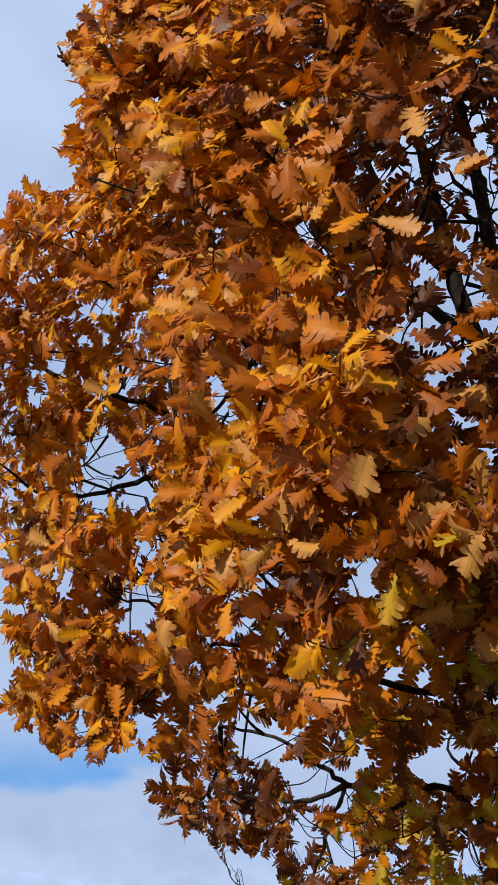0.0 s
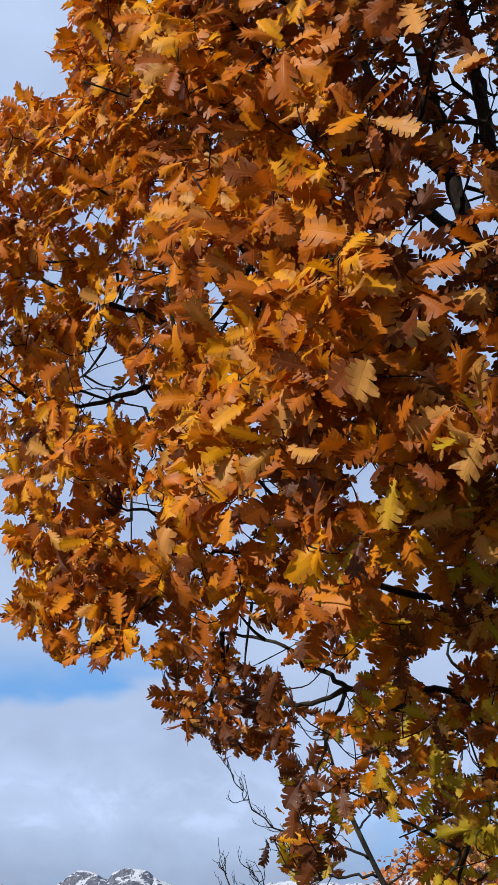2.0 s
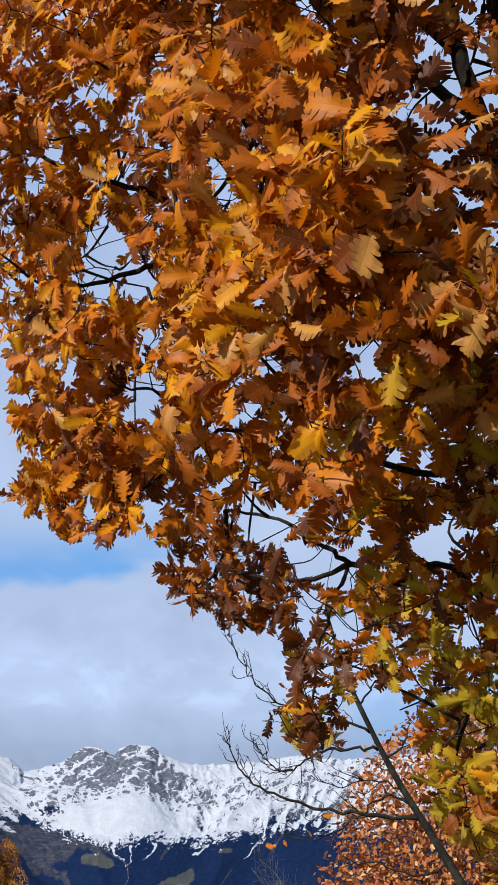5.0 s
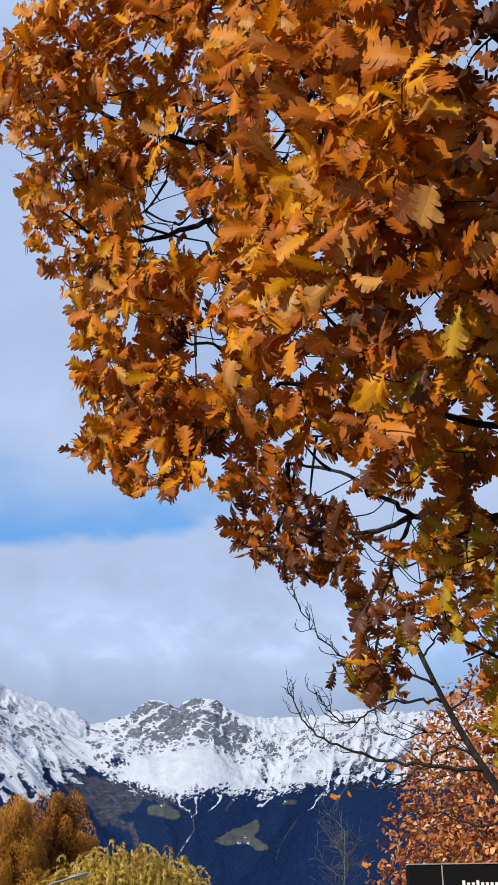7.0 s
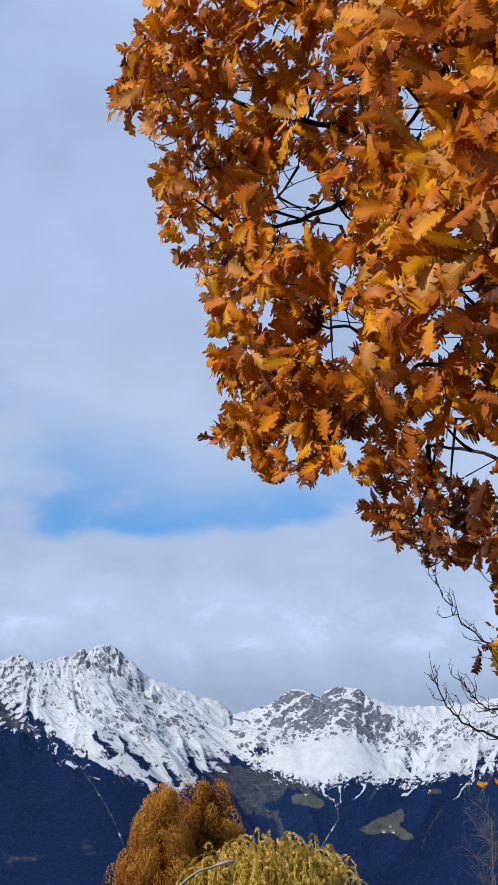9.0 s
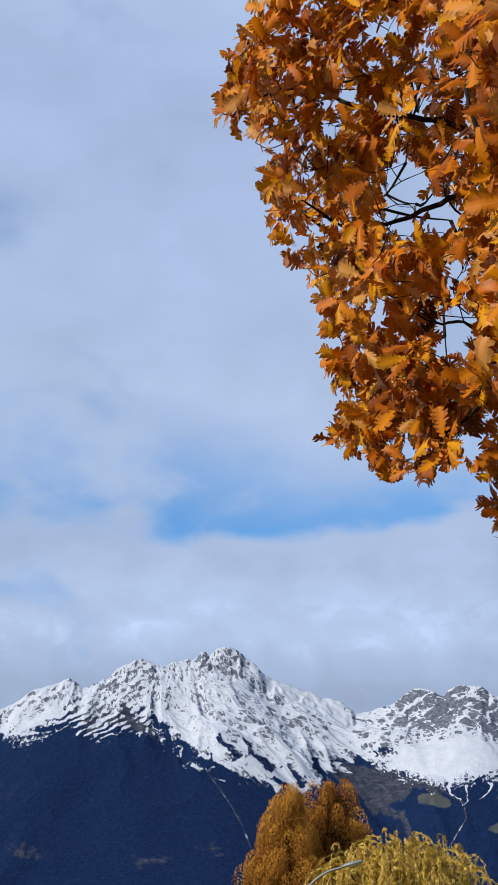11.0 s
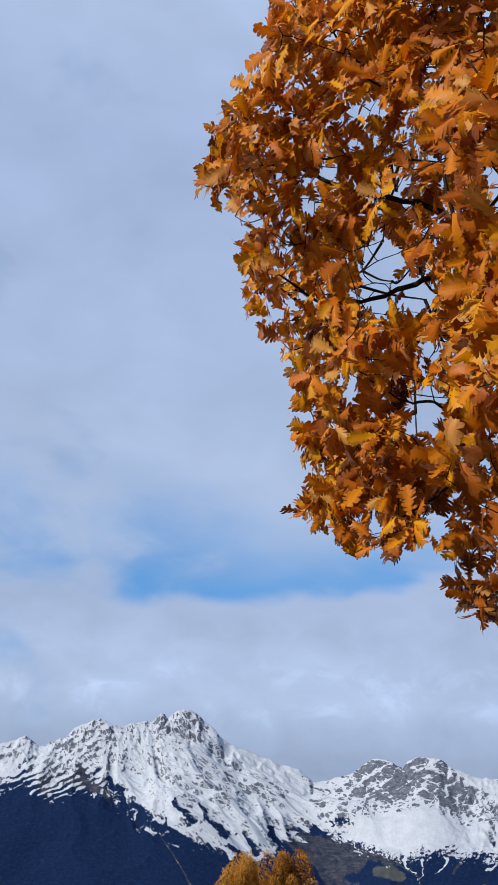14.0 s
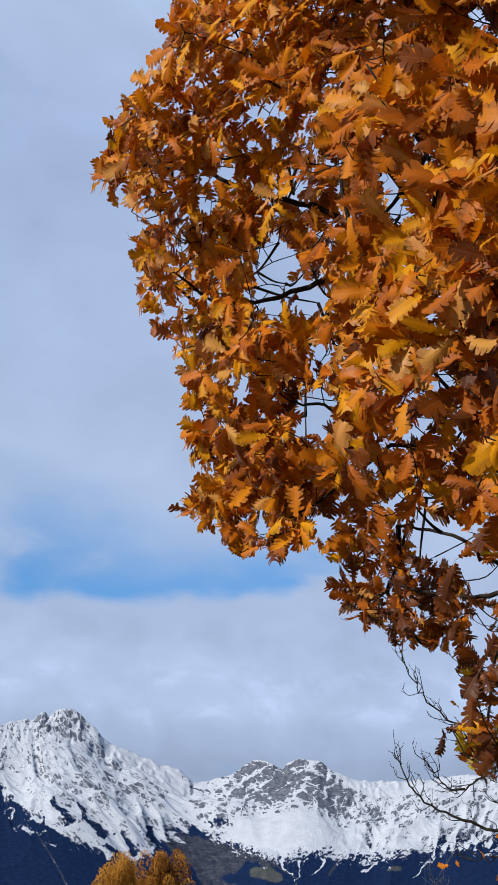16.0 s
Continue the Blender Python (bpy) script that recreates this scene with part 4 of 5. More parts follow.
            place.append(p - way * 0.09 * rng.random() + side * 0.012)
            axis.append(ax)
            face.append(fc)
            size.append(0.108 + 0.070 * rng.random())
            tone.append(shift + rng.normal(0, 0.12))
    place, axis, face, size, tone = (np.array(q) for q in (place, axis, face, size, tone))
    frames = turn_frames(axis, face)
    size = size * np.interp(np.linalg.norm(place - EYE, axis=1), (4.4, 5.6, 6.6), (1.14, 1.0, 0.93)) * (1 - 0.3 * np.clip((4.1 - place[:, 2]) / 0.4, 0, 1) * np.clip((place[:, 0] - 0.8) / 0.3, 0, 1))
    _a, _h, _r = angles(place)
    size = size * np.where((_a > 4) & (_a < 14) & (_h < 25.5), 0.86, 1.0)
    half, ends = (place + frames[:, :, 1] * size[:, None] * q for q in (0.5, 0.95))
    ok = clear(half, -0.22) & clear(ends, -0.06) & clear(place, -0.06) & within(half, 0.30) & (within(ends, 0.55) | (rng.random(len(ends)) < 0.10))
    place, frames, size, tone = place[ok], frames[ok], size[ok], tone[ok]
    # lower boughs still hold yellow and green
    n = len(place)
    a, h, r = angles(place)
    lobe = np.sin(1.3 * place[:, 0] + 2.1 * place[:, 2]) * np.sin(1.7 * place[:, 1] - 1.1 * place[:, 2])
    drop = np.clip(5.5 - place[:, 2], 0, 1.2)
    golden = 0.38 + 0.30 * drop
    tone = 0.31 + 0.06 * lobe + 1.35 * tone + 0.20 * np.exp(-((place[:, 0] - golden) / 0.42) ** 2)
    # trunk side browner: its shade is put into the leaf tone
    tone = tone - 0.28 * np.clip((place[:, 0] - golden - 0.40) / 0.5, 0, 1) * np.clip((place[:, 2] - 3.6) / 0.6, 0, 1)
    # low boughs browner, part of it shade put into the tone
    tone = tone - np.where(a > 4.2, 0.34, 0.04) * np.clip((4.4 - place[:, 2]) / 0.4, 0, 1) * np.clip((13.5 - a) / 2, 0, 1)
    # the west flank's brighter light is put into its tone
    tone = tone + 0.12 * np.clip((3 - a) / 3, 0, 1)
    # pale leaves: tan undersides, and on the west flank painted sheen
    pale = rng.random(n) < np.interp(place[:, 0], (-0.2, 0.3, 0.9, 1.3), (0.16, 0.08, 0.10, 0.24)) * np.where((a < 14) & (h < 25.5), 0.3, 1.0)
    tone = np.clip(np.where(pale, 0.75 + 0.02 * rng.random(n), np.minimum(tone, 0.66)), 0.0, 0.80)
    green = np.clip((4.05 - place[:, 2]) / 0.8, 0, 1) * np.clip((place[:, 0] - 0.88) / 0.36, 0, 1)
    tone = np.where(rng.random(n) < 0.58 * green, 0.79 + 0.16 * rng.random(n), tone)
    shapes = []
    for k in range(16):
        shapes.append(lobed_leaf(int(rng.integers(5, 8)), rng.normal(0.55, 0.5), rng.normal(0.12, 0.32), rng.normal(0, 0.4), 0.245 + 0.06 * rng.random(), rng))
    for k in range(6):
        shapes.append(lobed_leaf(5, rng.normal(0.4, 0.5), rng.normal(0.1, 0.3), rng.normal(0, 0.4), 0.30 + 0.04 * rng.random(), rng, False))
    # plainer leaves deep inside, on the far side and high up
    deep = (r > 7.0) | (a > 25) | (h > 55)
    which = np.where(deep, rng.integers(16, 22, n), rng.integers(0, 16, n))
    # the leaves of the bough that reaches over the path stand alone
    d = np.linalg.norm(place - np.array((1.05, 3.2, 4.3)), axis=1)
    order = np.argsort(d)
    singles, rest = order[:300], order[300:]
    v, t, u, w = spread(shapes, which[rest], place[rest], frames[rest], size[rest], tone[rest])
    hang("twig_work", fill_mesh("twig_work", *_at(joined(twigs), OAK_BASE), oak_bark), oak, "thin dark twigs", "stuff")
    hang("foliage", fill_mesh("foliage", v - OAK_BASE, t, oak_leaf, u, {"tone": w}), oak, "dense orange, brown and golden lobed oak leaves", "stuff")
    meshes = [fill_mesh("leaf", *s[:2], oak_leaf_one, s[2]) for s in shapes]
    for i in singles:
        ob = hang("leaf", meshes[which[i]], oak)
        ob.color = (tone[i], 0, 0, 1)
        ob.matrix_basis = Matrix.Translation(place[i] - OAK_BASE) @ Matrix(frames[i].tolist()).to_4x4() @ Matrix.Scale(size[i], 4)


def _at(shape, base):
    return shape[0] - base, shape[1]


make_oak()


# ---------------------------------------------------------------- trees beyond
def dry_leaf(ratio, curl, fold):
    """A wavy, rounded dry leaf of length 1, curled along its rib."""
    rim = [(0.0, 0.0), (0.66, 0.22), (1.0, 0.52), (0.72, 0.84), (0.0, 1.0), (-0.66, 0.82), (-1.0, 0.56), (-0.70, 0.2)]
    v = [(x * ratio, y, fold * abs(x) * (1.2 - 0.5 * math.sin(7 * y + x)) * ratio * 2.2 - curl * y * y) for x, y in rim] + [(0, 0.5, 0.02 - 0.25 * curl)]
    t = np.array([(8, k, (k + 1) % 8) for k in range(8)])
    v = np.array(v, float)
    return v, t, np.stack([v[:, 1], v[:, 0] / ratio * 0.4], -1)


def sliver(ratio, bend):
    """A narrow two-faced spray of length 1, folded along its middle."""
    v = np.array([(0, 0, 0), (ratio, 0.45, 0.4 * ratio), (0, 1, -bend), (-ratio, 0.45, 0.4 * ratio)], float)
    return v, np.array([(0, 1, 2), (0, 2, 3)]), np.stack([v[:, 1], v[:, 0] / ratio * 0.5], -1)


def make_copper_tree():
    rng = np.random.default_rng(23)
    base = polar(19.6, 0, 17.5) * (1, 1, 0)
    tree = empty_at("copper_oak", base, "young oak with dry copper-red leaves on grass", "tree")
    c, radii = base + (0, 0, 3.9), np.array((2.55, 2.55, 3.0))
    trunk = curve_through([base, base + (0.05, 0, 1.5), base + (0, 0.05, 3.5), base + (0.05, 0, 6.2)], 5)
    hang("trunk", fill_mesh("trunk", *_at(tube(trunk, 0.13, 0.02, 9, 0.03, rng), base), grey_bark), tree)
    twigs, tips = [], []
    for k in range(46):
        start = trunk[rng.integers(5, len(trunk) - 1)]
        d = rng.standard_normal(3)
        d /= np.linalg.norm(d)
        goal = c + d * radii * 0.85
        if goal[2] < start[2] - 0.4:
            goal[2] = start[2] + 0.3
        line = curve_through([start, 0.5 * (start + goal) + rng.normal(0, 0.15, 3), goal], 5)
        if k < 14:
            hang("limb", fill_mesh("limb", *_at(tube(line, 0.035, 0.008, 6), base), grey_bark), tree)
        else:
            twigs.append(tube(line, 0.02, 0.005, 4))
        tips.append(line[3:])
    tips = np.vstack(tips)
    n = 40000
    d = rng.standard_normal((n, 3))
    d /= np.linalg.norm(d, axis=1)[:, None]
    lump = 1 + 0.06 * np.sin(4.1 * d[:, 0] + 1.0) * np.sin(5.3 * d[:, 2] + 0.4) + 0.05 * np.sin(9 * d[:, 1] + 7 * d[:, 2])
    p = c + d * radii * (lump * (0.45 + 0.57 * rng.random(n) ** 0.6))[:, None]
    p += rng.normal(0, 0.02, p.shape)
    axis = 0.6 * d + rng.normal(0, 0.6, (n, 3)) + (0, 0, -0.35)
    face = d + rng.normal(0, 0.7, (n, 3)) + (0, 0, 0.4)
    shapes = [dry_leaf(0.30, 0.35, 0.2), dry_leaf(0.27, -0.3, -0.2), dry_leaf(0.34, 0.55, 0.1), dry_leaf(0.26, 0.2, 0.35)]
    v, t, u, w = spread(shapes, rng.integers(0, 4, n), p, turn_frames(axis, face), 0.048 + 0.050 * rng.random(n), np.clip(rng.normal(0.54, 0.28, n), 0, 1))
    hang("twig_work", fill_mesh("twig_work", *_at(joined(twigs), base), grey_bark), tree, "bare grey twigs", "stuff")
    hang("foliage", fill_mesh("foliage", v - base, t, copper_leaf, u, {"tone": w}), tree, "curled dry copper-brown leaves", "stuff")


make_copper_tree()


def make_bare_tree():
    """A slim leaning tree that has shed its leaves, with a few copper ones left."""
    rng = np.random.default_rng(31)
    D = 13.0
    base = polar(21.5, 0, D) * (1, 1, 0)
    tree = empty_at("bare_tree", base, "slim leaning tree with bare grey-brown branches on grass", "tree")
    P = lambda b, h, d=D: polar(b, h, d)
    trunk = [base, P(20.6, -2), P(19.0, 5), P(17.4, 9.5), P(16.2, 11.9), P(15.2, 13.7), P(14.4, 15.3), P(13.4, 17.6), P(12.9, 19.0), P(12.4, 21.0)]
    limbs = [
        ([P(15.8, 12.7), P(13.9, 12.95), P(12.1, 13.2), P(10.4, 13.7), P(8.9, 14.4), P(8.2, 15.3), P(7.7, 16.3)], 0.034, 0.006),
        ([P(15.6, 13.0), P(14.6, 13.7), P(13.5, 13.2), P(12.2, 12.4), P(10.9, 12.1), P(9.8, 12.5)], 0.022, 0.004),
        ([P(14.2, 15.5), P(12.9, 15.6), P(11.6, 15.5), P(10.6, 14.9), P(9.9, 14.9), P(9.3, 15.5), P(9.0, 16.2)], 0.024, 0.005),
        ([P(13.9, 16.2), P(12.6, 16.9), P(11.3, 17.2), P(10.0, 17.6), P(9.2, 18.3), P(8.7, 19.0), P(8.1, 20.1)], 0.022, 0.005),
        ([P(13.3, 17.8), P(12.2, 18.5), P(11.1, 19.6), P(10.4, 20.6), P(9.9, 21.6)], 0.018, 0.004),
        ([P(13.5, 17.3), P(14.3, 18.2), P(15.2, 18.8), P(16.1, 19.9)], 0.02, 0.005),
        ([P(14.5, 15.1), P(15.5, 15.9), P(16.6, 16.2)], 0.02, 0.005),
        ([P(16.8, 10.9), P(15.2, 10.6), P(13.6, 11.2), P(12.4, 11.0)], 0.02, 0.005),
        ([P(15.1, 13.9), P(13.6, 14.4), P(12.4, 14.1), P(11.6, 14.6)], 0.014, 0.004),
    ]
    hang("trunk", fill_mesh("trunk", *_at(tube(curve_through(trunk, 5), 0.066, 0.012, 9, 0.05, rng), base), grey_bark), tree)
    twigs, tips = [], []
    for pts, r0, r1 in limbs:
        r0, r1 = 0.64 * r0, 0.75 * r1
        c = curve_through(pts, 5)
        c[1:-1] += rng.normal(0, 0.012, (len(c) - 2, 3))
        hang("limb", fill_mesh("limb", *_at(tube(c, r0, r1, 6, 0.05, rng), base), grey_bark), tree)
        way = np.gradient(c, axis=0)
        for k in range(3, len(c) - 1, 2):
            for side in range(rng.integers(1, 3)):
                w = way[k] / np.linalg.norm(way[k])
                e = rng.normal(0, 1, 3)
                e[2] = e[2] * 0.7 + 0.15
                e -= 0.4 * (e @ w) * w
                L = (0.08 + 0.14 * rng.random()) * (1.25 - k / len(c) * 0.6)
                g = c[k] + L * (0.75 * w + 0.7 * e / np.linalg.norm(e))
                m = c[k] + 0.55 * (g - c[k]) + 0.22 * L * e / np.linalg.norm(e) - (0, 0, 0.10 * L)
                line = curve_through([c[k], m, g, g + 0.2 * L * w + (0, 0, 0.18 * L)], 3)
                twigs.append(tube(line, 0.0050, 0.0028, 4))
                tips.append(line[-1])
                for q in range(4, len(line), 4):
                    g2 = line[q] + 0.055 * (w * 0.6 + rng.normal(0, 0.5, 3) + (0, 0, 0.4))
                    twigs.append(tube(np.array([line[q], 0.5 * (line[q] + g2) + rng.normal(0, 0.006, 3), g2]), 0.0032, 0.002, 3))
    hang("twig_work", fill_mesh("twig_work", *_at(joined(twigs), base), grey_bark), tree, "fine bare twigs with knobbed buds", "stuff")
    shape = lobed_leaf(3, 0.9, 0.4, 0.5, 0.28, rng)
    leaf = fill_mesh("leaf", *shape[:2], oak_leaf_one, shape[2])
    for b, h in ((12.2, 13.05), (10.2, 12.0), (9.8, 11.95), (13.3, 13.3), (11.2, 12.2), (10.5, 18.0), (10.9, 9.3)):
        ob = hang("leaf", leaf, tree)
        ob.color = (0.45 + 0.1 * rng.random(), 0, 0, 1)
        ob.matrix_basis = Matrix.Translation(P(b, h) - base) @ Euler(rng.random(3) * 2).to_matrix().to_4x4() @ Matrix.Scale(0.11, 4)


make_bare_tree()


def make_cypress(bearing, d, top, half, seed, shade, flare, point, label):
    """A feathery rust-orange conifer: upright sprays in lumpy tiers on a round-shouldered cone."""
    rng = np.random.default_rng(seed)
    base = polar(bearing, 0, d) * (1, 1, 0)
    tree = empty_at("bald_cypress", base, label, "tree", "rust-orange conifers beyond the road")
    line = curve_through([base, base + (0, 0, top * 0.4), base + (0.05, 0, top * 0.97)], 8)
    hang("trunk", fill_mesh("trunk", *_at(tube(line, 0.28, 0.03, 9), base), brown_bark), tree)
    lumps, limbs = [], []
    for k in range(210):
        u = 1 - rng.random() ** 0.8 * 0.62
        h = 1.6 + (top - 1.9) * u
        rad = half * min(1.0, (1.03 - u) * flare) ** point
        ang = rng.random() * 2 * math.pi
        q = rad * (0.70 + 0.30 * rng.random() ** 0.5)
        p = base + np.array((math.cos(ang) * q, math.sin(ang) * q, h + rng.normal(0, 0.15)))
        lumps.append((p, 0.28 + 0.24 * rng.random()))
        if k % 3 == 0:
            s = base + np.array((0, 0, max(0.8, h - 0.9)))
            limbs.append(tube(curve_through([s, 0.5 * (s + p) + (0, 0, 0.12), p], 3), 0.03, 0.008, 4))
    P, A, F, Z, T = [], [], [], [], []
    for p, r in lumps:
        m = 440
        dd = rng.standard_normal((m, 3))
        dd /= np.linalg.norm(dd, axis=1)[:, None]
        P.append(p + dd * r * np.array((1, 1, 2.0)) * (0.82 + 0.18 * rng.random((m, 1))))
        A.append(0.35 * dd + np.array((0, 0, 0.9)) + rng.normal(0, 0.22, (m, 3)))
        F.append(dd + rng.normal(0, 0.14, (m, 3)))
        Z.append(0.055 + 0.055 * rng.random(m))
        # lump tops toned lighter: their lit side is put into the colour
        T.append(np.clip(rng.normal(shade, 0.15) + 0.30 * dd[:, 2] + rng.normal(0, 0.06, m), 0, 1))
    # inner sprays that close the crown, their shade painted as a darker tone
    m = 9000
    u = rng.random(m)
    rad = 0.72 * half * np.minimum(1.0, (1.0 - u) * flare) ** point * rng.random(m) ** 0.4
    ang = rng.random(m) * 2 * math.pi
    P.append(base + np.stack([rad * np.cos(ang), rad * np.sin(ang), 1.2 + (top - 1.6) * u], -1))
    A.append(rng.normal(0, 0.6, (m, 3)) + (0, 0, 0.4))
    F.append(rng.normal(0, 1, (m, 3)))
    Z.append(0.22 + 0.12 * rng.random(m))
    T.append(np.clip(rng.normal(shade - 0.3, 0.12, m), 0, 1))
    shapes = [sliver(0.34, 0.2), sliver(0.28, -0.2)]
    P, A, F, Z, T = (np.concatenate(q) for q in (P, A, F, Z, T))
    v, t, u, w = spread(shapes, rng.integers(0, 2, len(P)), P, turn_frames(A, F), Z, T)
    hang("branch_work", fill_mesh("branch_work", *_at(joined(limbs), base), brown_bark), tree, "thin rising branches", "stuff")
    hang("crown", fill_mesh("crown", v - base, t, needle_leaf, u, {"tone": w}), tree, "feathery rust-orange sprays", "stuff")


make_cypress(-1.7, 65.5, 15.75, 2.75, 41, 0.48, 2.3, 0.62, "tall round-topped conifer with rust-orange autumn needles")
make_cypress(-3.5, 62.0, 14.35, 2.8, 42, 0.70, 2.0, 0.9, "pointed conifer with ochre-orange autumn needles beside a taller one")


def make_willow():
    """A weeping willow: arching boughs with hanging yellow strands of narrow leaves."""
    rng = np.random.default_rng(53)
    D = 52.0
    base = polar(1.1, 0, D) * (1, 1, 0)
    tree = empty_at("weeping_willow", base, "weeping willow with yellow-green drooping strands", "tree")
    line = curve_through([base, base + (0.1, 0, 2.5), base + (-0.1, 0.1, 5.0)], 6)
    hang("trunk", fill_mesh("trunk", *_at(tube(line, 0.3, 0.16, 10, 0.03, rng), base), brown_bark), tree)
    P, A, F, Z, T, rods = [], [], [], [], [], []
    for k in range(40):
        ang, q = 2.4 * k + rng.normal(0, 0.1), 2.6 * math.sqrt((k + 0.5) / 40)
        top = base + np.array((math.cos(ang) * q, math.sin(ang) * q, 10.55 - 0.075 * q ** 3 + rng.normal(0, 0.12)))
        bough = curve_through([line[-1], 0.5 * (line[-1] + top) + (0, 0, 0.8), top], 6)
        hang("bough", fill_mesh("bough", *_at(tube(bough, 0.09, 0.02, 6), base), brown_bark), tree)
        for j in range(34):
            s = bough[rng.integers(4, len(bough))] + rng.normal(0, 0.30, 3) * (1, 1, 0.5)
            a2 = rng.random() * 2 * math.pi
            reach, drop = 0.18 + 0.50 * rng.random(), 0.7 + 1.9 * rng.random() ** 1.5
            out = np.array((math.cos(a2), math.sin(a2), 0)) * 0.8 + np.array((math.cos(ang), math.sin(ang), 0)) * 0.5
            sway = np.array((-math.sin(a2), math.cos(a2), 0)) * rng.normal(0, 0.16)
            strand = curve_through([s, s + out * reach * 0.45 + (0, 0, 0.08 + 0.12 * rng.random()), s + out * reach * 0.9 + sway + (0, 0, 0.02), s + out * reach * 1.2 + 1.6 * sway + (0, 0, -0.45 * drop),
                                    s + out * reach * (0.9 + 0.4 * rng.random()) + (0, 0, -drop)], 5)
            rods.append(tube(strand[::2], 0.008, 0.004, 3))
            way = np.gradient(strand, axis=0)
            n = int(len(strand) * 4.2)
            pick = rng.integers(1, len(strand), n)
            P.append(strand[pick] + rng.normal(0, 0.018, (n, 3)))
            A.append(way[pick] / np.linalg.norm(way[pick], axis=1)[:, None] + rng.normal(0, 0.22, (n, 3)))
            F.append(rng.normal(0, 0.6, (n, 3)) + out + (0, 0, 0.5))
            Z.append(0.10 + 0.08 * rng.random(n))
            T.append(np.clip(rng.normal(0.45, 0.30) + rng.normal(0, 0.08, n), 0, 1))
    P, A, F, Z, T = (np.concatenate(q) for q in (P, A, F, Z, T))
    shapes = [sliver(0.10, 0.2), sliver(0.08, -0.1)]
    v, t, u, w = spread(shapes, rng.integers(0, 2, len(P)), P, turn_frames(A, F), Z, T)
    hang("shoot_work", fill_mesh("shoot_work", *_at(joined(rods), base), willow_leaf), tree, "thin hanging yellow shoots", "stuff")
    hang("crown", fill_mesh("crown", v - base, t, willow_leaf, u, {"tone": w}), tree, "narrow yellow-green leaves", "stuff")


make_willow()


def make_bare_birch():
    """A far bare tree with a haze of fine pale twigs."""
    rng = np.random.default_rng(67)
    D = 38.0
    base = polar(9.7, 0, D) * (1, 1, 0)
    tree = empty_at("birch_tree", base, "leafless birch with fine pale twigs on grass", "tree")
    top = polar(9.9, 10.6, D)
    trunk = curve_through([base, base + (0.1, 0, 2.6), base + (0.0, 0, 5.0), top], 6)
    hang("trunk", fill_mesh("trunk", *_at(tube(trunk, 0.09, 0.012, 8, 0.04, rng), base), pale_bark), tree)
    twigs = []
    for k in range(34):
        i = rng.integers(7, len(trunk))
        ang = rng.random() * 2 * math.pi
        L = (2.2 - 1.3 * i / len(trunk)) * (0.5 + 0.6 * rng.random())
        g = trunk[i] + np.array((math.cos(ang) * 0.75, math.sin(ang) * 0.75, 0.55 + 0.35 * rng.random())) * L
        line = curve_through([trunk[i], 0.5 * (trunk[i] + g) + rng.normal(0, 0.07, 3), g], 5)
        if k < 10:
            hang("limb", fill_mesh("limb", *_at(tube(line, 0.016, 0.006, 5), base), pale_bark), tree)
        else:
            twigs.append(tube(line, 0.013, 0.005, 4))
        for q in range(2, len(line)):
            for s in range(3):
                g2 = line[q] + rng.normal(0, 0.26, 3) + (0, 0, 0.12)
                twigs.append(tube(np.array([line[q], 0.5 * (line[q] + g2) + rng.normal(0, 0.03, 3), g2]), 0.005, 0.003, 3))
    hang("twig_work", fill_mesh("twig_work", *_at(joined(twigs), base), pale_bark), tree, "fine pale grey twigs", "stuff")


make_bare_birch()


# ---------------------------------------------------------------- street furniture
def box(bm, size, place, bevel=0.0):
    made = bmesh.ops.create_cube(bm, size=1.0, matrix=Matrix.Translation(place) @ Matrix.Diagonal((*size, 1)))
    if bevel:
        edges = list({e for v in made["verts"] for e in v.link_edges})
        bmesh.ops.bevel(bm, geom=edges, offset=bevel, segments=2, affect="EDGES", profile=0.5)


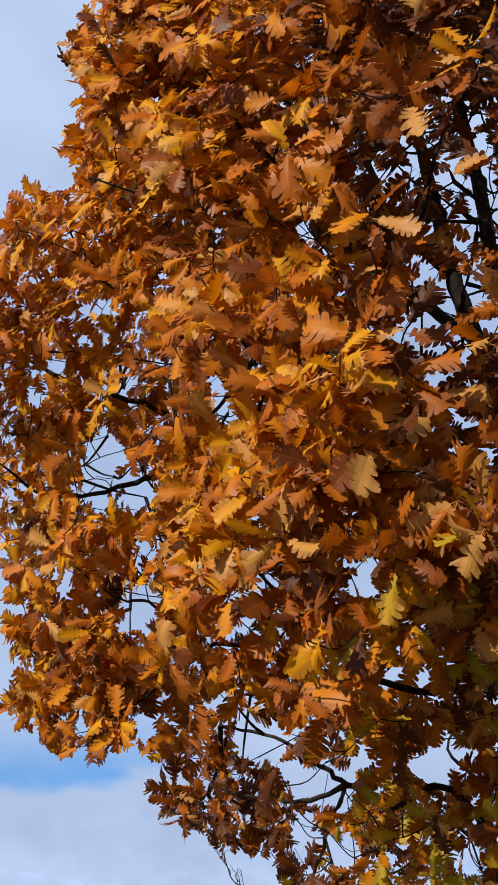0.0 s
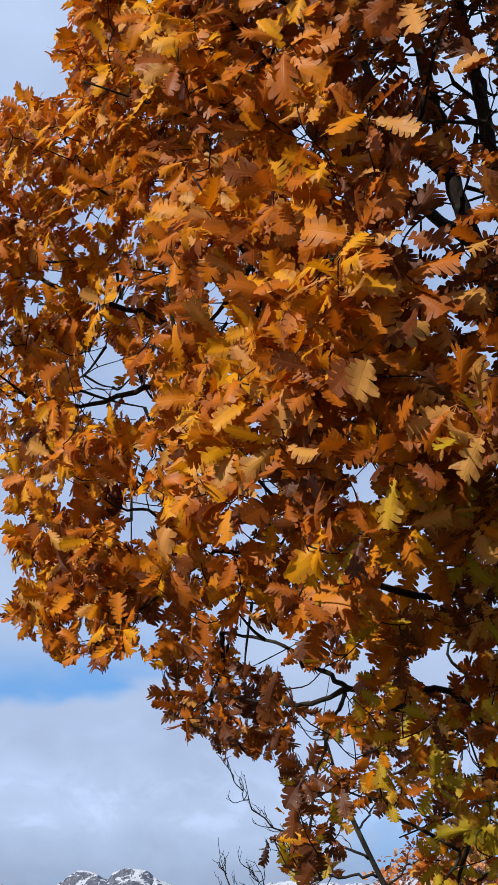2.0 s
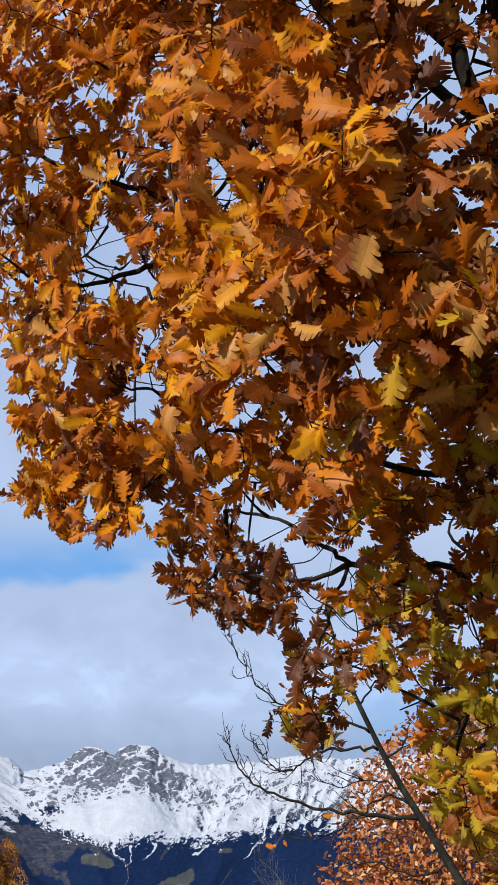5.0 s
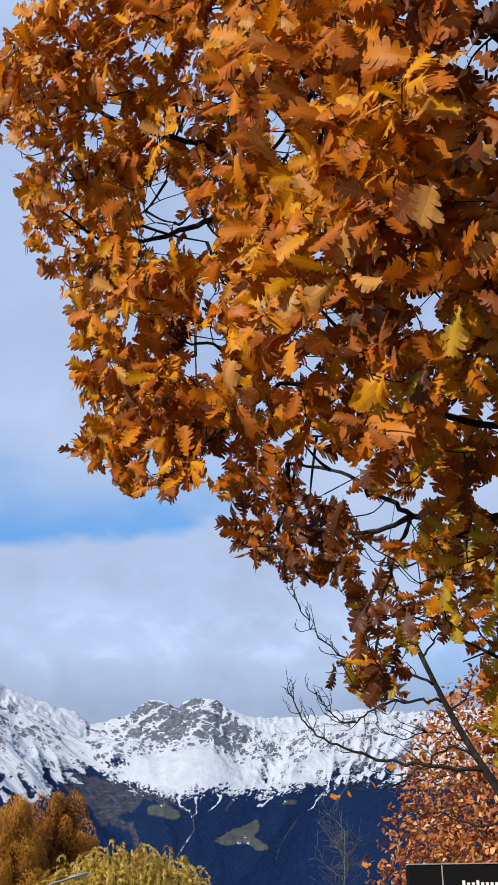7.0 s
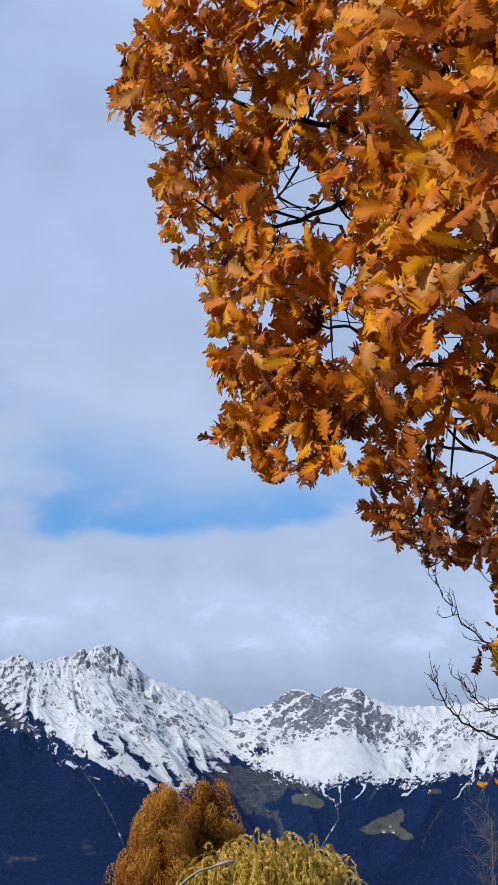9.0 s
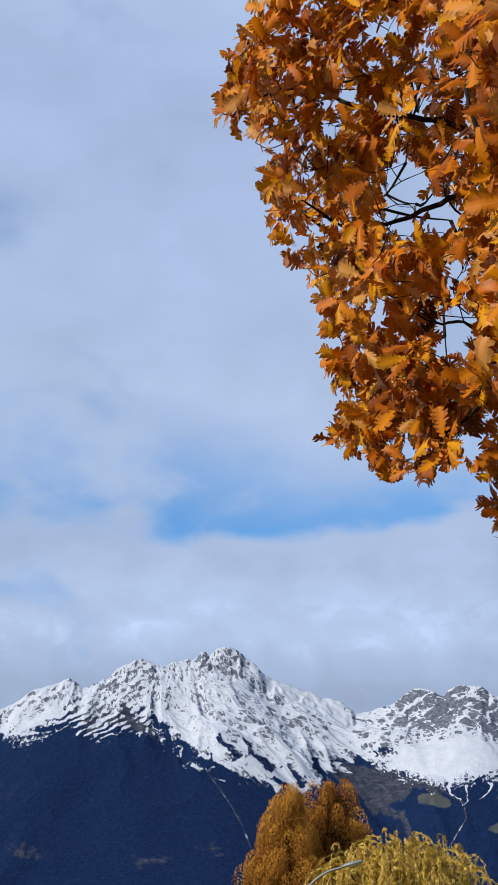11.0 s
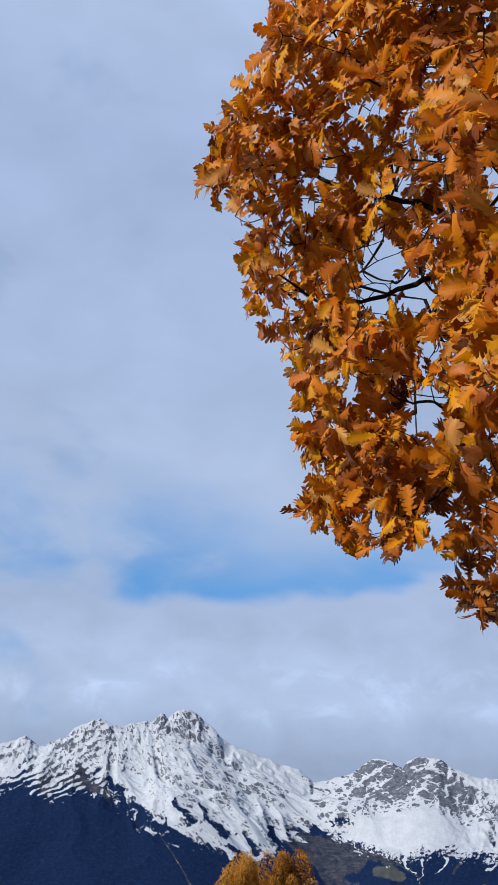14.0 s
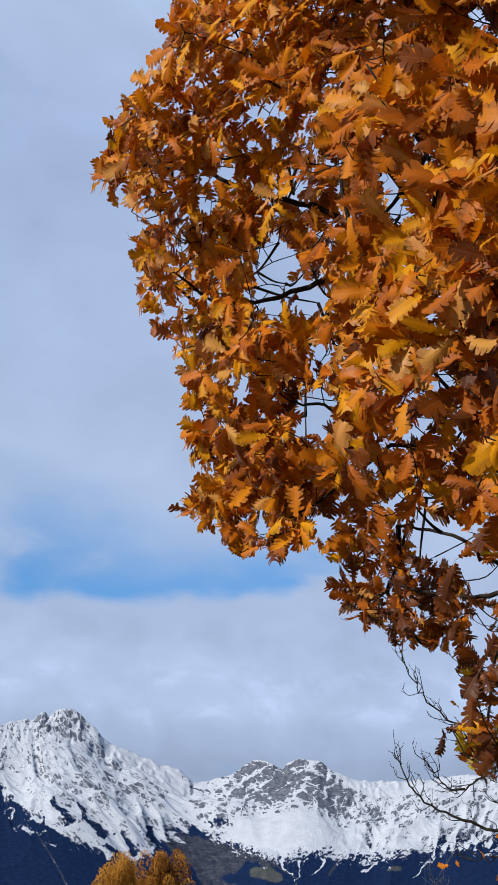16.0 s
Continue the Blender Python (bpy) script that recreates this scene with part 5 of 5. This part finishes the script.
def make_street_lamp():
    D = 45.0
    head = polar(-0.85, 9.0, D)
    base = polar(-3.6, 0, D) * (1, 1, 0)
    lamp = empty_at("street_lamp", base, "grey street lamp with a curved arm and flat head", "street lamp")
    arm = curve_through([base + (0, 0, 5.6), base + (0.02, 0, 6.9), polar(-2.95, 7.75, D), polar(-2.5, 8.25, D), polar(-1.9, 8.68, D), polar(-1.2, 8.9, D)], 7)
    bm = bmesh.new()
    bmesh.ops.create_cone(bm, cap_ends=True, segments=16, radius1=0.09, radius2=0.055, depth=5.7, matrix=Matrix.Translation((0, 0, 2.85)))
    part("pole", bm, lamp_paint, lamp)
    hang("arm", fill_mesh("arm", *_at(tube(arm, 0.05, 0.035, 10), base), lamp_paint), lamp)
    bm = bmesh.new()
    bmesh.ops.create_uvsphere(bm, u_segments=20, v_segments=12, radius=0.5, matrix=Matrix.Diagonal((0.72, 0.30, 0.16, 1)))
    for v in bm.verts:
        v.co.z = max(v.co.z, -0.025)
        v.co.y *= 0.8 + 0.5 * (v.co.x + 0.3)
    shell = part("head", bm, lamp_paint, lamp, "flat rounded grey lamp head")
    shell.matrix_basis = Matrix.Translation(head - base) @ Euler((0, radians(-14), 0)).to_matrix().to_4x4()
    bm = bmesh.new()
    box(bm, (0.36, 0.16, 0.02), (0.03, 0, -0.034), 0.006)
    part("lens", bm, lamp_glass, shell, "pale glass lens")
    bm = bmesh.new()
    bmesh.ops.create_cone(bm, cap_ends=True, segments=16, radius1=0.14, radius2=0.12, depth=0.08, matrix=Matrix.Translation((0, 0, 0.04)))
    part("foot", bm, lamp_paint, lamp)


make_street_lamp()


def make_sign_board():
    """A black sign box with two panels, parted by a pale strip, on two posts."""
    a, b = polar(12.3, 9.22, 7.0), polar(18.2, 8.95, 7.12)
    along = b - a
    yaw = math.atan2(along[1], along[0])
    L = math.hypot(along[0], along[1])
    base = np.array((a[0], a[1], 0.0))
    sign = empty_at("sign_board", base, "black roadside sign board with white lettering on posts", "sign")
    sign.rotation_euler = (0, 0, yaw)
    top = a[2]
    w1, w2, tall = 0.165, L - 0.171, 0.46
    for name, x0, w in (("side_panel", 0.0, w1), ("name_panel", w1 + 0.006, w2)):
        bm = bmesh.new()
        box(bm, (w, 0.07, tall), (x0 + w / 2, 0.035, top - tall / 2), 0.006)
        panel = part(name, bm, black_plate, sign)
        if name == "name_panel":
            bm = bmesh.new()
            for k in range(12):
                tall_bar = 0.036 if k in (0, 3, 8) else 0.026
                box(bm, (0.014, 0.003, tall_bar), (0.268 + 0.0225 * k, -0.002, top - 0.111 + tall_bar / 2), 0.0)
            part("lettering", bm, white_film, panel, "white lettering")
    bm = bmesh.new()
    box(bm, (0.006, 0.074, tall), (w1 + 0.003, 0.035, top - tall / 2))
    part("strip", bm, pale_metal, sign, "pale metal strip")
    bm = bmesh.new()
    box(bm, (L + 0.004, 0.08, 0.006), (L / 2, 0.035, top + 0.003), 0.002)
    part("top_trim", bm, pale_metal, sign, "weathered metal edge")
    for x in (0.12, L - 0.1):
        bm = bmesh.new()
        bmesh.ops.create_cone(bm, cap_ends=True, segments=14, radius1=0.03, radius2=0.03, depth=top - tall + 0.02, matrix=Matrix.Translation((x, 0.035, (top - tall + 0.02) / 2)))
        part("post", bm, lamp_paint, sign)


make_sign_board()
